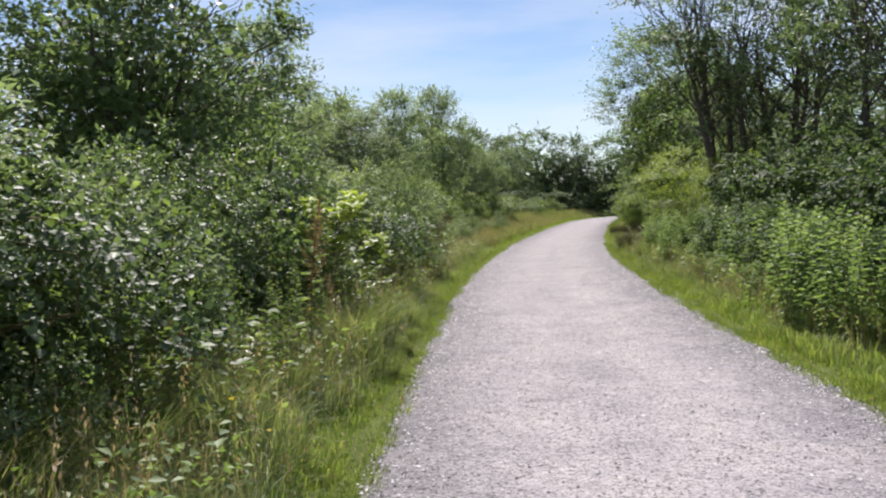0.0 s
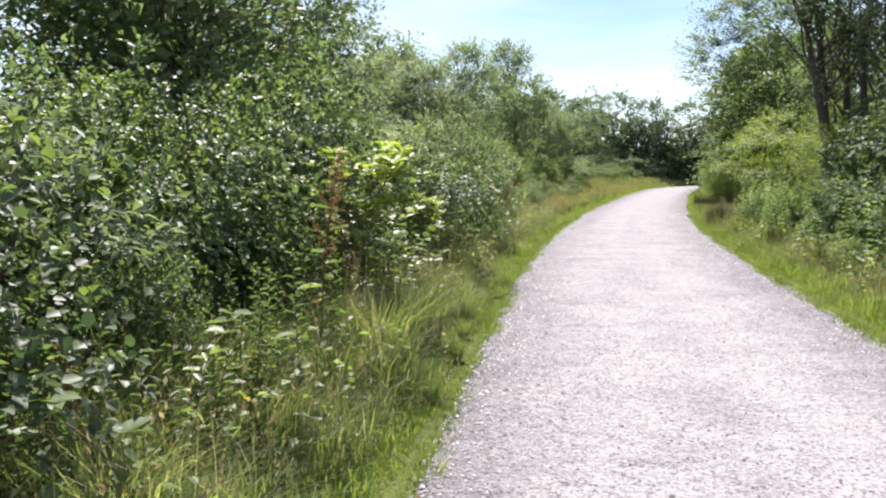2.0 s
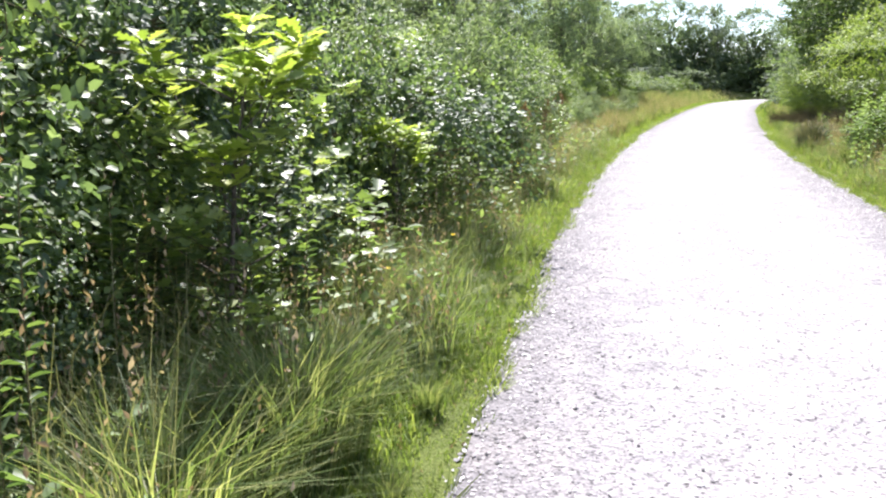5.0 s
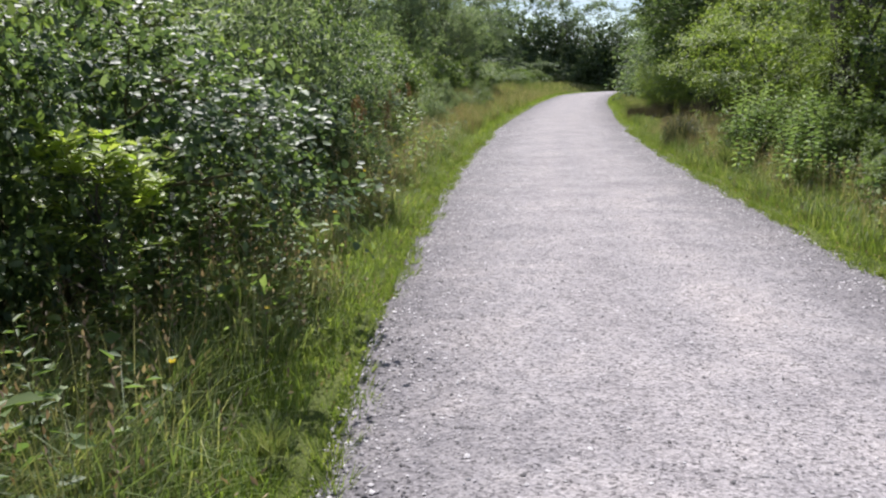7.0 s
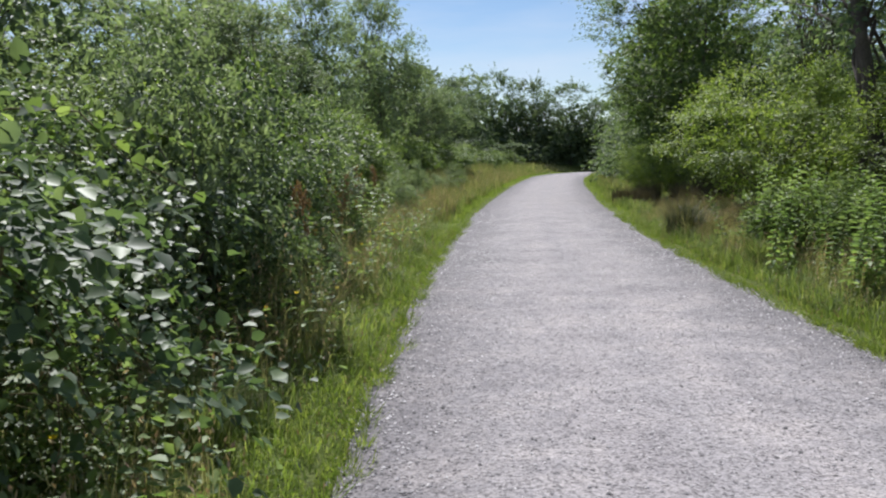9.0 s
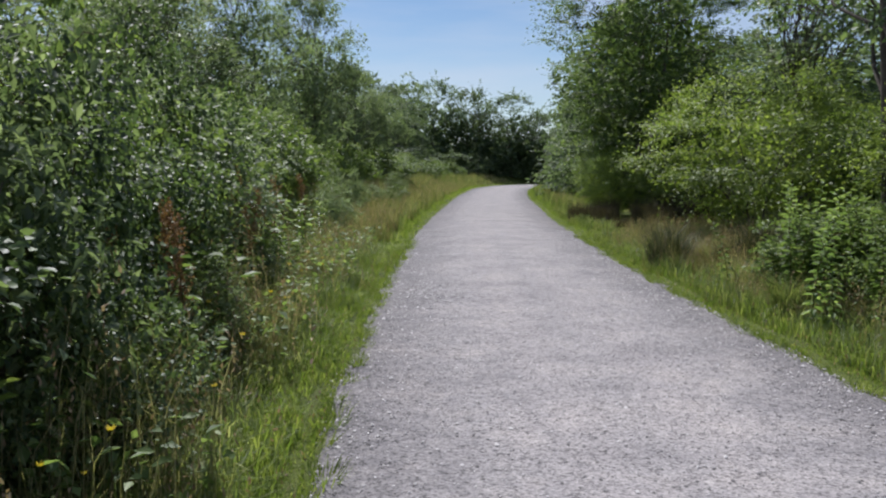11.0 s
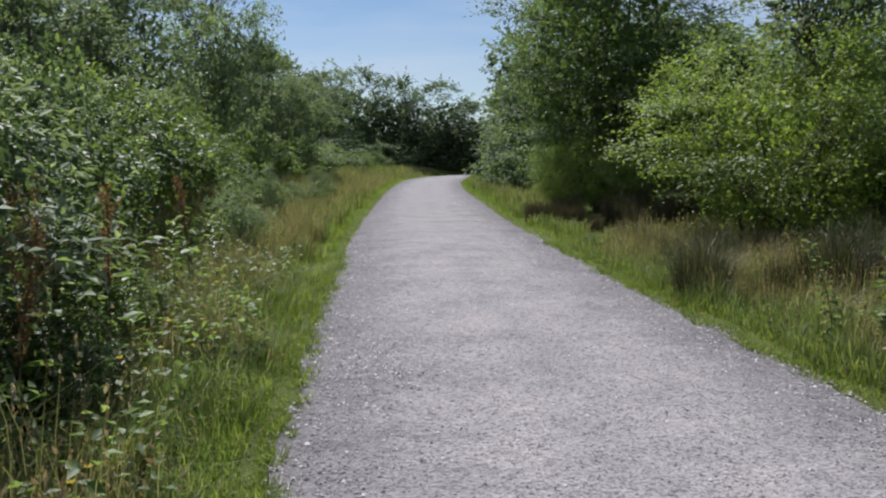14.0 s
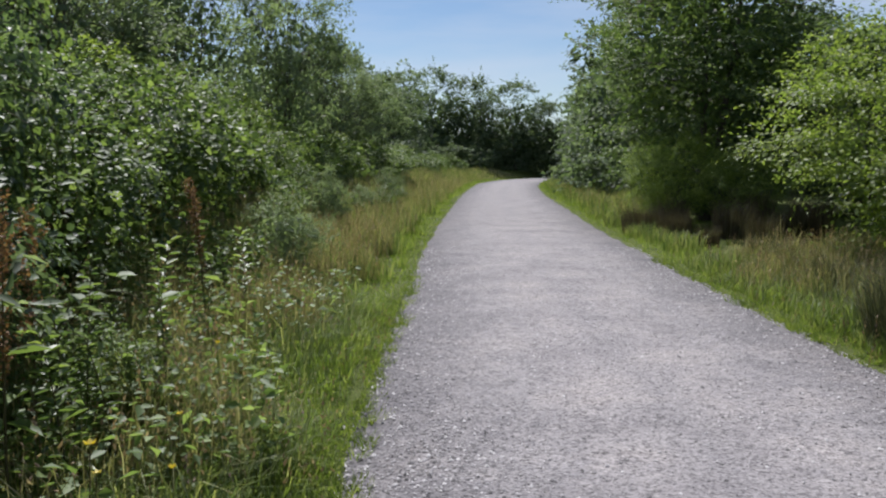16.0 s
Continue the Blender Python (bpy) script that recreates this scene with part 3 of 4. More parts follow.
# hawthorn and willow scrub behind
haw = shrub("hawthorn_shrub", "tall green hawthorn shrub behind the brambles", "shrub", SCRUB, LIMELEAF, 1.6, 2.9, 60, 144, 0.088, 0.34, 31, width=0.65, shell=0.65, heart=700, kind_stem=BARK, stems=7)
wil = shrub("willow_shrub", "grey-green willow shrub behind the brambles", "shrub", SCRUB, WILLOW, 1.7, 3.2, 64, 144, 0.105, 0.36, 32, width=0.42, shell=0.65, heart=700, kind_stem=BARK, stems=7)
for x, y, s, sz, ob in [(-4.2, 1.5, 1, 0.85, haw), (-3.9, 4.2, 1, 0.78, wil), (-3.3, 4.9, 0.75, 0.86, haw), (-3.4, 2.8, 0.75, 0.86, haw), (-3.5, 6.9, 0.9, 0.84, haw), (-3.7, 9.4, 0.95, 0.85, haw), (-3.5, 12, 0.95, 0.84, wil), (-3.4, 14.6, 0.95, 0.84, haw),
                        (-3.3, 17.2, 0.9, 0.84, wil), (-3.6, 20, 1.0, 0.84, haw), (-3.4, 23, 1.0, 0.86, haw), (-3.4, 26, 1.0, 0.86, wil), (-3.3, 29, 1.0, 0.82, haw), (-3.2, 32, 1.0, 0.85, wil), (-2.8, 36, 1.0, 0.8, haw),
                        (-1.9, 41, 0.7, 0.6, wil), (-1.0, 47, 0.8, 0.66, haw), (-0.2, 53.5, 0.7, 0.62, haw), (0.8, 59, 0.8, 0.6, wil), (1.6, 66, 0.8, 0.66, haw), (-5.5, 16, 1.2, 1.0, wil), (-5.8, 21, 1.2, 1.05, haw), (-5.8, 26, 1.2, 1.05, wil)]:
    stand(ob, x, y, None, s, sz)

# trees on the side of the brambles
sallow = tree("willow_tree", "dark spreading willow tree standing behind the hedge", ROW, DARKLEAF, 7.0, 3.0, 0.8, 4, 96, 207, 0.105, 0.42, 41, 0.09, width=0.6, heart=900)
for x, y, s, sz in [(-5.2, 13.0, 1.1, 1.02), (13.2, 39.0, 1.2, 0.76), (-9.0, 7.0, 1.1, 1.1), (-6.6, 16.2, 0.85, 0.9)]:
    stand(sallow, x, y, None, s, sz)
osier = tree("willow_tree", "grey-green willow tree with a broken airy crown", ROW, WILLOW, 6.0, 2.7, 0.3, 5, 90, 153, 0.14, 0.48, 42, 0.07, width=0.5, skirt=True, heart=800)
for x, y, s, sz in [(-5.3, 20.3, 0.85, 0.95), (-4.9, 33.5, 1.0, 0.8), (-4.0, 39, 1.0, 1.06), (-2.2, 44, 0.95, 1.18), (-7.5, 31, 1.15, 0.8), (-6.5, 37, 1.2, 0.96), (-0.9, 50, 0.8, 0.8), (0.2, 56, 0.8, 0.75), (-8.0, 25, 1.0, 0.72), (-9, 43, 1.3, 1.05)]:
    stand(osier, x, y, None, s, sz)
far = tree("round_tree", "distant round-topped green tree beyond the bend", BEND, HAZYLEAF, 7.5, 3.4, 0.0, 2, 80, 90, 0.24, 0.7, 43, 0.13, width=0.65, limbs=5, skirt=True, heart=1100)
for x, y, s, sz in [(10.5, 104, 1.1, 1.16), (6.0, 104, 1.1, 1.08), (2.0, 96, 1.1, 0.95), (-2.0, 88, 1.1, 1.0), (1.5, 82, 0.8, 0.66), (15.5, 107, 1.1, 0.98), (-7.0, 82, 1.2, 0.95), (-4.0, 70, 1.0, 0.75), (20, 108, 1.2, 0.85),
                    (27, 70, 1.5, 1.1), (22, 62, 1.3, 1.0), (24, 50, 1.3, 0.8), (-14, 60, 1.4, 1.1),
                    (12.9, 57.0, 1.0, 1.02), (14.2, 62, 0.95, 1.0), (16.2, 70, 1, 0.95), (17.9, 80, 1, 0.95), (22.0, 91, 1, 0.9), (18, 56, 1.3, 0.85), (17, 38, 1.3, 0.72), (19, 28, 1.3, 0.66)]:
    stand(far, x, y, None, s, sz)
low_far = shrub("thorn_bush", "low dark thorn bush where the track bends away", "bush", BEND, HAZYLEAF, 2.2, 2.6, 60, 63, 0.19, 0.42, 46, width=0.65, kind_stem=BARK, stems=4, heart=800)
for x, y, s, sz in [(12.0, 105, 1.2, 1.0), (15.0, 108, 1.2, 1.0), (8.2, 98, 1.2, 0.9), (18, 113, 1.3, 1.1), (14.5, 70, 0.9, 0.8), (12.6, 63, 0.9, 0.8), (10.8, 54, 0.8, 0.7), (17.6, 80, 1.0, 0.9), (22.5, 92, 1.2, 1.0), (5.0, 92, 1.2, 0.9), (1.5, 78, 1.2, 0.9), (-8, 112, 2.0, 1.7), (-2, 116, 2.0, 1.8), (4, 118, 2.0, 1.6), (10, 119, 2.0, 1.7), (16, 121, 2.0, 1.8), (23, 122, 2.0, 1.7), (30, 118, 2.0, 1.8), (7, 110, 1.5, 1.3), (12.5, 112, 1.5, 1.3)]:
    stand(low_far, x, y, None, s, sz)
spire = tree("birch_tree", "thin pale-leaved tree rising above the scrub", BEND, WILLOW, 13.0, 1.9, 4.0, 1, 70, 34, 0.26, 0.4, 44, 0.14, width=0.5, shell=0.2, limbs=8)
stand(spire, -5.6, 90, 0.5, 1.0, 1.06)
tufted = tree("open_topped_tree", "distant tree with an open, tufted top", BEND, WILLOW, 10.0, 3.2, 5.0, 2, 40, 56, 0.26, 0.42, 45, 0.16, width=0.5, shell=0.3, limbs=8)
stand(tufted, 3.3, 108, 0.5, 1.1, 1.14)

# trees and bushes on the other side
alder = tree("alder_tree", "dark multi-stemmed alder tree with an open crown", ROW, DARKLEAF, 9.6, 3.5, 2.3, 4, 80, 180, 0.105, 0.46, 51, 0.15, width=0.65, lean=0.14)
for x, y, s, sz, w in [(7.2, 23.0, 1.0, 1, 0.2), (8.7, 22.4, 0.95, 0.95, 2.2), (10.2, 17.5, 1, 1, 1.1), (8.5, 16.2, 0.85, 0.9, 3.6)]:
    stand(alder, x, y, w, s, sz)
ash = tree("ash_tree", "slim young ash tree with a thin open crown", ROW, WILLOW, 6.6, 1.5, 2.4, 1, 80, 60, 0.12, 0.26, 55, 0.05, width=0.5, shell=0.3)
stand(ash, 9.2, 29.8, 0.4)
beech = tree("hornbeam_tree", "dark green hornbeam tree with level layered sprays", ROW, HORNBEAM, 8.8, 3.3, 1.1, 3, 200, 189, 0.10, 0.42, 52, 0.11, lean=0.06, layered=True, width=0.6, limbs=16, heart=1600)
for x, y, s, sz in [(8.8, 39.0, 1.05, 1), (11.2, 46, 0.95, 0.9)]:
    stand(beech, x, y, None, s, sz)
lime = shrub("hornbeam_bush", "broad bright-green hornbeam bush overhanging tall grass", "bush", BUSHES, LIMELEAF, 2.3, 3.4, 120, 225, 0.064, 0.33, 53, spray=0.6, heart=1100, shell=0.6, flat=0.35, base=0.1, width=0.65, kind_stem=BARK)
for x, y, s, sz, w in [(8.0, 29.0, 1.08, 1.0, 0.3), (10.6, 31.8, 1.0, 0.9, 2.3), (7.7, 21.8, 0.75, 0.75, 4.2), (7.1, 37.2, 0.42, 0.62, 1.4), (8.3, 35.9, 0.4, 0.5, 5.0)]:
    stand(lime, x, y, w, s, sz)
# shrubs below the crowns; their leaf colour carries painted tree shade
under = shrub("willow_shrub", "willow shrub under the trees, leaf colour darkened for shade", "shrub", BUSHES, SHADEDLEAF, 1.7, 2.4, 80, 90, 0.115, 0.3, 54, width=0.6, kind_stem=BARK)
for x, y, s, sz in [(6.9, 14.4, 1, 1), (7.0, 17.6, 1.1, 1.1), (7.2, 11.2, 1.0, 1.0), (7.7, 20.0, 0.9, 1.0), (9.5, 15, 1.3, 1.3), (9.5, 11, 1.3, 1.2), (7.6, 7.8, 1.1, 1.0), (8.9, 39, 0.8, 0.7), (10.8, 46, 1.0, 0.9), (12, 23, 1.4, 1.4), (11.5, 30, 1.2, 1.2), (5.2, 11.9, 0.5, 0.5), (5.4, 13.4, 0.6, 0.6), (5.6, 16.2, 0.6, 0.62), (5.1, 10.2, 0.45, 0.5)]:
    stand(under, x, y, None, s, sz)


# ---- plants of the verges ----
def sprig(name, label, category, group, stem_h, stem_r, leaf_rows, mat, seed, head=None, basal=None):
    """An upright plant: one stem, leaves up its length, perhaps a seed head and large leaves at its foot."""
    top = tagged(new(name), label, category, group)
    r = np.random.default_rng(seed)
    bend = r.normal(0, 0.11, 2)
    t = np.linspace(0, 1, 7)[:, None]
    p = np.concatenate([t * t * bend * stem_h, t * stem_h], 1)
    p[0, 2] = -0.04
    part("stem", mesh_of("stem", *tube_arrays(p, stem_r * (1.1 - 0.75 * t[:, 0]), 5), STEM, True), top)
    lo, hi, n, big, small, droop, width = leaf_rows
    u = np.linspace(lo, hi, n)
    az = np.arange(n) * 1.571 + np.repeat(r.uniform(-0.3, 0.3, n // 2 + 1), 2)[:n] + np.arange(n) // 2 * 0.4
    d = np.stack([np.cos(az), np.sin(az), 0.35 - droop * (1 - u)], 1) + r.normal(0, 0.12, (n, 3))
    P = np.stack([u * u * bend[0] * stem_h, u * u * bend[1] * stem_h, u * stem_h], 1)
    L = (big + (small - big) * u) * r.uniform(0.85, 1.15, n)
    part("foliage", mesh_of("foliage", *leaf_arrays(P, d, np.array([0, 0, 1.0]) + r.normal(0, 0.1, (n, 3)), L, width, 0.12, oval=True), mat), top)
    if head:
        lo, m, wide, size = head
        arms = 11  # side branches packed with seed
        ub, ab, kb = np.linspace(lo, 0.9, arms), r.uniform(0, 6.28, arms), r.integers(0, arms, m)
        t = r.random(m)[:, None]
        top_run = r.random(m) < 0.3
        u = np.where(top_run, r.uniform(lo, 1.0, m), ub[kb])
        reach = np.stack([np.cos(ab[kb]) * 0.55, np.sin(ab[kb]) * 0.55, np.ones(m)], 1) * (wide * 2.2 * (1.2 - ub[kb]) / (1.2 - lo))[:, None] * t
        q = unit(r.normal(0, 1, (m, 3)))
        P = np.stack([u * u * bend[0] * stem_h, u * u * bend[1] * stem_h, u * stem_h], 1) + np.where(top_run[:, None], 0, reach) + q * 0.012
        tagged(part("seed_head", mesh_of("seed_head", *leaf_arrays(P, q + np.array([0, 0, 0.7]), r.normal(0, 1, (m, 3)), size * r.uniform(0.6, 1.3, m), 0.8), DOCKRED), top, "rusty brown seed head"), kind="stuff")
    if basal:
        m, size = basal
        az = r.uniform(0, 6.28, m)
        d = np.stack([np.cos(az), np.sin(az), r.uniform(0.3, 1.1, m)], 1)
        for a in range(m):
            v, f = leaf_arrays(np.array([[0, 0, 0.05 + 0.1 * r.random()]]), d[a:a + 1], np.array([[0, 0, 1.0]]), np.array([size * r.uniform(0.7, 1.2)]), 0.42, 0.14, True)
            part("leaf", mesh_of("leaf", v, f, mat), top)
    return top


NET = "upright pale-green nettle stem at the track side"
nettles = [sprig("nettle_plant", NET, "plant", "nettles beside the track", h, 0.006, (0.1, 1.0, int(h * 46), 0.15, 0.075, 0.8, 0.42), NETTLE, 60 + k) for k, h in enumerate((1.3, 1.1, 1.48, 0.9))]
beds = [(7.3, 1.2), (7.8, 0.7), (8.7, 0.75), (8.3, 1.4), (9.1, 1.1), (10.0, 0.85), (10.7, 1.2), (12.4, 1.3), (14.6, 1.5)] + [(18.4, 0.9), (19.3, 1.3), (20.2, 0.8), (21.2, 1.1), (22.0, 0.85), (20.8, 1.6)]
for y0, d0 in beds:
    for k in range(8):
        y = y0 + pick.gauss(0, 0.3)
        stand(nettles[pick.randrange(4)], float(right_at(y)) + max(0.5, d0 + pick.gauss(0, 0.25)), y, None, pick.uniform(0.85, 1.15), pick.uniform(0.8, 1.12))
HERB = "upright leafy herb crowded among tall grass"
herbs = [sprig("willowherb_plant", HERB, "plant", "tall herbs in the verge", h, 0.005, (0.12, 1.0, int(h * 52), 0.12, 0.05, 0.3, 0.26), HERBLEAF, 64 + k) for k, h in enumerate((1.05, 0.8, 0.62, 0.92))]
for k in range(220):
    y = pick.uniform(3.2, 9.5) if k < 150 else pick.uniform(9.5, 26)
    stand(herbs[pick.randrange(4)], float(left_at(y)) - (pick.uniform(0.75, 2.2) if k < 150 else pick.uniform(0.7, 1.3) + max(0, y - 18) * 0.05), y, None, pick.uniform(0.8, 1.2), pick.uniform(0.75, 1.15))
DOCK = "tall dock plant with a rusty seed head"
docks = [sprig("dock_plant", DOCK, "plant", "docks in the verge", h, 0.007, (0.08, 0.75, 16, 0.24, 0.08, 0.6, 0.34), FRESH, 70 + k, (0.5, 900, 0.13, 0.016), (5, 0.34)) for k, h in enumerate((1.65, 1.4, 1.25))]
for x, y, k, s in [(-1.08, 6.85, 0, 1), (-0.95, 21.6, 0, 0.85), (-0.78, 21.9, 1, 0.95), (-1.05, 21.3, 1, 1), (-0.85, 20.4, 2, 1), (-0.74, 17.7, 2, 1), (-0.9, 18.0, 1, 0.95), (-1.1, 17.4, 1, 0.85), (-0.95, 22.6, 1, 0.9), (-0.7, 25.0, 2, 1), (-1.5, 19.2, 1, 1), (-1.3, 4.4, 2, 0.7)]:
    stand(docks[k], x, y, None, s)
young = [sprig("sallow_sapling", "young pale-leaved sallow sapling in rough grass", "sapling", "saplings in the verge", h, 0.006, (0.1, 1.0, 44, 0.16, 0.09, 0.1, 0.45), OAKLEAF, 80 + k) for k, h in enumerate((1.1, 0.85, 0.7))]
for x, y, k in [(-0.85, 21.6, 0), (-0.98, 22.0, 1), (-0.72, 22.3, 1), (-1.05, 15.6, 2), (-0.9, 16.6, 1), (-0.8, 18.9, 2), (-0.75, 23.8, 0), (-0.6, 26.2, 1), (-1.0, 10.3, 2), (-1.1, 4.9, 2), (-0.9, 21.0, 2)]:
    stand(young[k], x, y, None, pick.uniform(0.9, 1.1))


def oak_sapling():
    top = tagged(new("oak_sapling"), "bushy young oak with bright yellow-green lobed leaves", "sapling", "saplings in the verge")
    r = np.random.default_rng(90)
    part("trunk", mesh_of("trunk", *rod((0, 0, -0.05), (0.05, 0.02, 1.7), 0.018, 0.005, 8, 0, 0.03, 6), BARK, True), top)
    lv = []
    for k in range(38):
        z = r.uniform(0.3, 1.55)
        w = r.uniform(0, 6.28)
        reach = r.uniform(0.2, 0.75) * (1.15 - 0.5 * z / 1.6)
        e = np.array([math.cos(w) * reach, math.sin(w) * reach, z + r.uniform(0.05, 0.35)])
        part("branch", mesh_of("branch", *rod((0.03, 0, z), e, 0.004, 0.0015, 4, 0.03, 0.05, 4), BARK, True), top)
        for f in (0.55, 0.78, 1.0):  # leaves in whorls, thickest at the tip
            m = 10 if f == 1.0 else 7
            a = np.arange(m) * 2.4 + r.uniform(0, 6.28)
            d = np.stack([np.cos(a), np.sin(a), r.uniform(-0.1, 0.65, m)], 1)
            c = np.array([0.03, 0, z]) * (1 - f) + e * f
            lv.append(leaf_arrays(c + d * 0.02 + r.normal(0, 0.018, (m, 3)), d, np.array([0, 0, 1.0]) + r.normal(0, 0.35, (m, 3)), r.uniform(0.055, 0.105, m), 0.72, 0.08, True))
    part("foliage", mesh_of("foliage", *join(*lv), OAKLEAF), top)
    for k in range(9):  # leaders with fresh leaves
        w, z = r.uniform(0, 6.28), r.uniform(1.05, 1.5)
        a = np.array([math.cos(w) * 0.22, math.sin(w) * 0.22, z]) * (1 if k else 0.9)
        e = a + np.array([math.cos(w) * 0.14, math.sin(w) * 0.14, r.uniform(0.28, 0.48)])
        shoot_ = part("shoot", mesh_of("shoot", *rod(np.array([0.03, 0, z - 0.2]), e, 0.006, 0.002, 6, 0, 0.04, 5), BARK, True), top)
        tufts = []
        for f in (0.45, 0.62, 0.78, 0.9, 1.0):
            m = 7
            q = np.arange(m) * 2.4 + r.uniform(0, 6.28)
            d = np.stack([np.cos(q), np.sin(q), r.uniform(0.0, 0.7, m)], 1)
            tufts.append(leaf_arrays(a * (1 - f) + e * f + d * 0.02, d, np.array([0, 0, 1.0]) + r.normal(0, 0.25, (m, 3)), r.uniform(0.08, 0.125, m), 0.7, 0.08, True))
        part("young_leaf_tuft", mesh_of("young_leaf_tuft", *join(*tufts), YOUNGOAK), shoot_, "pale yellow-green young leaves")
    return top


oak = oak_sapling()
stand(oak, -1.2, 8.7, 0.0, 0.96)
stand(oak, -1.7, 10.6, 2.0, 0.8)
stand(oak, -1.2, 11.6, 4.0, 0.72)


def bramble_shoot():
    """One arching bramble cane with broad leaves in threes."""
    top = tagged(new("bramble_shoot"), "arching bramble shoot with broad pale-backed leaves", "plant", "bramble shoots in the verge")
    r = np.random.default_rng(95)
    t = np.linspace(0, 1, 9)
    p = np.stack([0.75 * t, 0.12 * np.sin(t * 3), 0.72 * np.sin(t * 2.3)], 1)
    p[0, 2] = -0.05
    part("cane", mesh_of("cane", *tube_arrays(p, 0.006 * (1.1 - 0.7 * t), 5), STEM, True), top)
    for k in range(10):
        a = p[1 + k * 7 // 10] + r.normal(0, 0.015, 3)
        w = r.uniform(-1.2, 1.2) + (1.57 if k % 2 else -1.57)
        q = a + np.array([math.cos(w), math.sin(w), 0.5]) * 0.07
        part("leaf_stalk", mesh_of("leaf_stalk", *rod(a, q, 0.002, 0.0015, 3, 0, 0, 4), STEM, True), top)
        for m in (-0.95, 0, 0.95):
            d = np.array([[math.cos(w + m), math.sin(w + m), 0.05 + r.normal(0, 0.15)]])
            part("leaf", mesh_of("leaf", *leaf_arrays(q[None], d, np.array([[0, 0, 1.0]]) + r.normal(0, 0.15, (1, 3)), np.array([0.105 if m else 0.125]) * r.uniform(0.7, 1.0), 0.78, 0.1, oval=True), FRESH), top)
    return top


shoot = bramble_shoot()
for x, y, w, s in [(-1.45, 3.5, 0.3, 1.0), (-1.5, 3.9, 1.2, 0.9), (-1.55, 5.3, -0.2, 1.0), (-1.35, 10.1, -0.6, 1.0), (-1.4, 12.0, -0.3, 1.1), (-1.35, 12.6, 0.5, 1.0), (-1.4, 13.4, -0.7, 1.0), (-1.35, 16.6, 0.2, 1.0), (-1.3, 18.4, -0.4, 1.1), (-1.3, 19.1, 0.6, 1.0), (-1.2, 20.9, -0.3, 1.0), (-1.2, 22.8, 0.1, 1.0)]:
    stand(shoot, x, y, w, s)


def tussock(name, label, group, mat, n, radius, h0, h1, w, lean0, lean1, seed):
    """A clump of stiff or drooping blades from one foot."""
    r = np.random.default_rng(seed)
    a, q = r.uniform(0, 6.28, n), radius * 0.35 * np.sqrt(r.random(n))
    P = np.stack([np.cos(a) * q, np.sin(a) * q, np.full(n, -0.02)], 1)
    top = tagged(new(name), label, "grass", group)
    tagged(part("foliage", mesh_of("foliage", *blade_arrays(P, r.uniform(h0, h1, n), np.full(n, w) * r.uniform(0.6, 1.3, n), r.uniform(lean0, lean1, n), a + r.normal(0, 0.5, n)), mat), top), kind="stuff")
    return top


rush = tussock("rush_tussock", "dark stiff rush tussock in pale grass", "rush tussocks", RUSH, 900, 0.8, 0.2, 0.92, 0.004, 0.1, 1.05, 91)
for x, y, s in [(4.75, 25.2, 0.95), (5.75, 24.3, 1.0), (6.4, 24.6, 1.0), (5.5, 27.6, 0.6), (6.6, 27.0, 0.7), (5.9, 30.0, 0.6)]:
    stand(rush, x, y, None, s, s * pick.uniform(1.1, 1.3))
extra = [(-1.3 - 0.55 * pick.random(), 2.6 + 0.32 * k, pick.uniform(0.8, 1.15)) for k in range(13)]
cock = tussock("grass_tussock", "lush green grass tussock with long arching blades", "grass tussocks", TALLGRASS, 420, 0.4, 0.35, 0.85, 0.0045, 0.25, 0.8, 92)
for x, y, s in [(-1.25, 3.4, 1.0), (-1.0, 4.1, 1.0), (-1.3, 4.7, 0.95), (-0.9, 5.4, 0.8), (-0.85, 6.3, 0.9), (-0.75, 7.2, 1.05), (-0.7, 7.6, 0.9), (-1.3, 5.9, 0.9), (-1.1, 7.6, 0.9), (-1.5, 2.6, 1.0), (-0.95, 9.9, 0.8), (-0.8, 11.2, 0.7), (-0.95, 12.4, 0.8),
                (-0.8, 14.3, 0.7), (-0.85, 17.2, 0.7), (-0.7, 19.2, 0.7), (-0.45, 20.4, 0.7), (-0.6, 23.1, 0.8), (-0.9, 23.4, 0.8), (4.4, 13.2, 0.8), (4.5, 15.0, 0.8), (4.3, 10.2, 0.8), (4.6, 18.3, 0.7), (4.5, 21.0, 0.8), (4.3, 7.4, 0.8), (-1.0, 9.7, 0.8), (-0.85, 10.3, 0.75), (-1.2, 10.2, 0.9), (-1.15, 10.8, 0.8), (-0.64, 7.9, 1.0), (-0.6, 8.25, 0.9), (-0.72, 8.05, 1.05), (-0.3, 6.7, 0.28), (-0.28, 7.9, 0.28), (-0.34, 8.8, 0.32), (-0.32, 10.9, 0.3)] + extra:
    stand(cock, x, y, None, s)
heath = tussock("heather_bush", "dark brown twiggy heather clump in pale grass", "heather at the wood edge", HEATHER, 1500, 2.0, 0.35, 1.05, 0.006, 0.05, 0.6, 93)
for x, y, s in [(6.05, 35.9, 0.55), (6.3, 34.6, 0.8), (6.35, 33.1, 0.5), (7.0, 32.4, 0.7), (6.9, 36.4, 0.9), (7.4, 34.4, 1.0), (8.0, 33.4, 0.75), (8.5, 33.6, 1.0), (8.3, 35.6, 1.1), (5.5, 24.7, 0.6), (5.9, 24.4, 0.66), (6.4, 24.3, 0.66), (7.0, 24.9, 0.7)]:
    stand(heath, x, y, None, s, s * pick.uniform(1.15, 1.4))
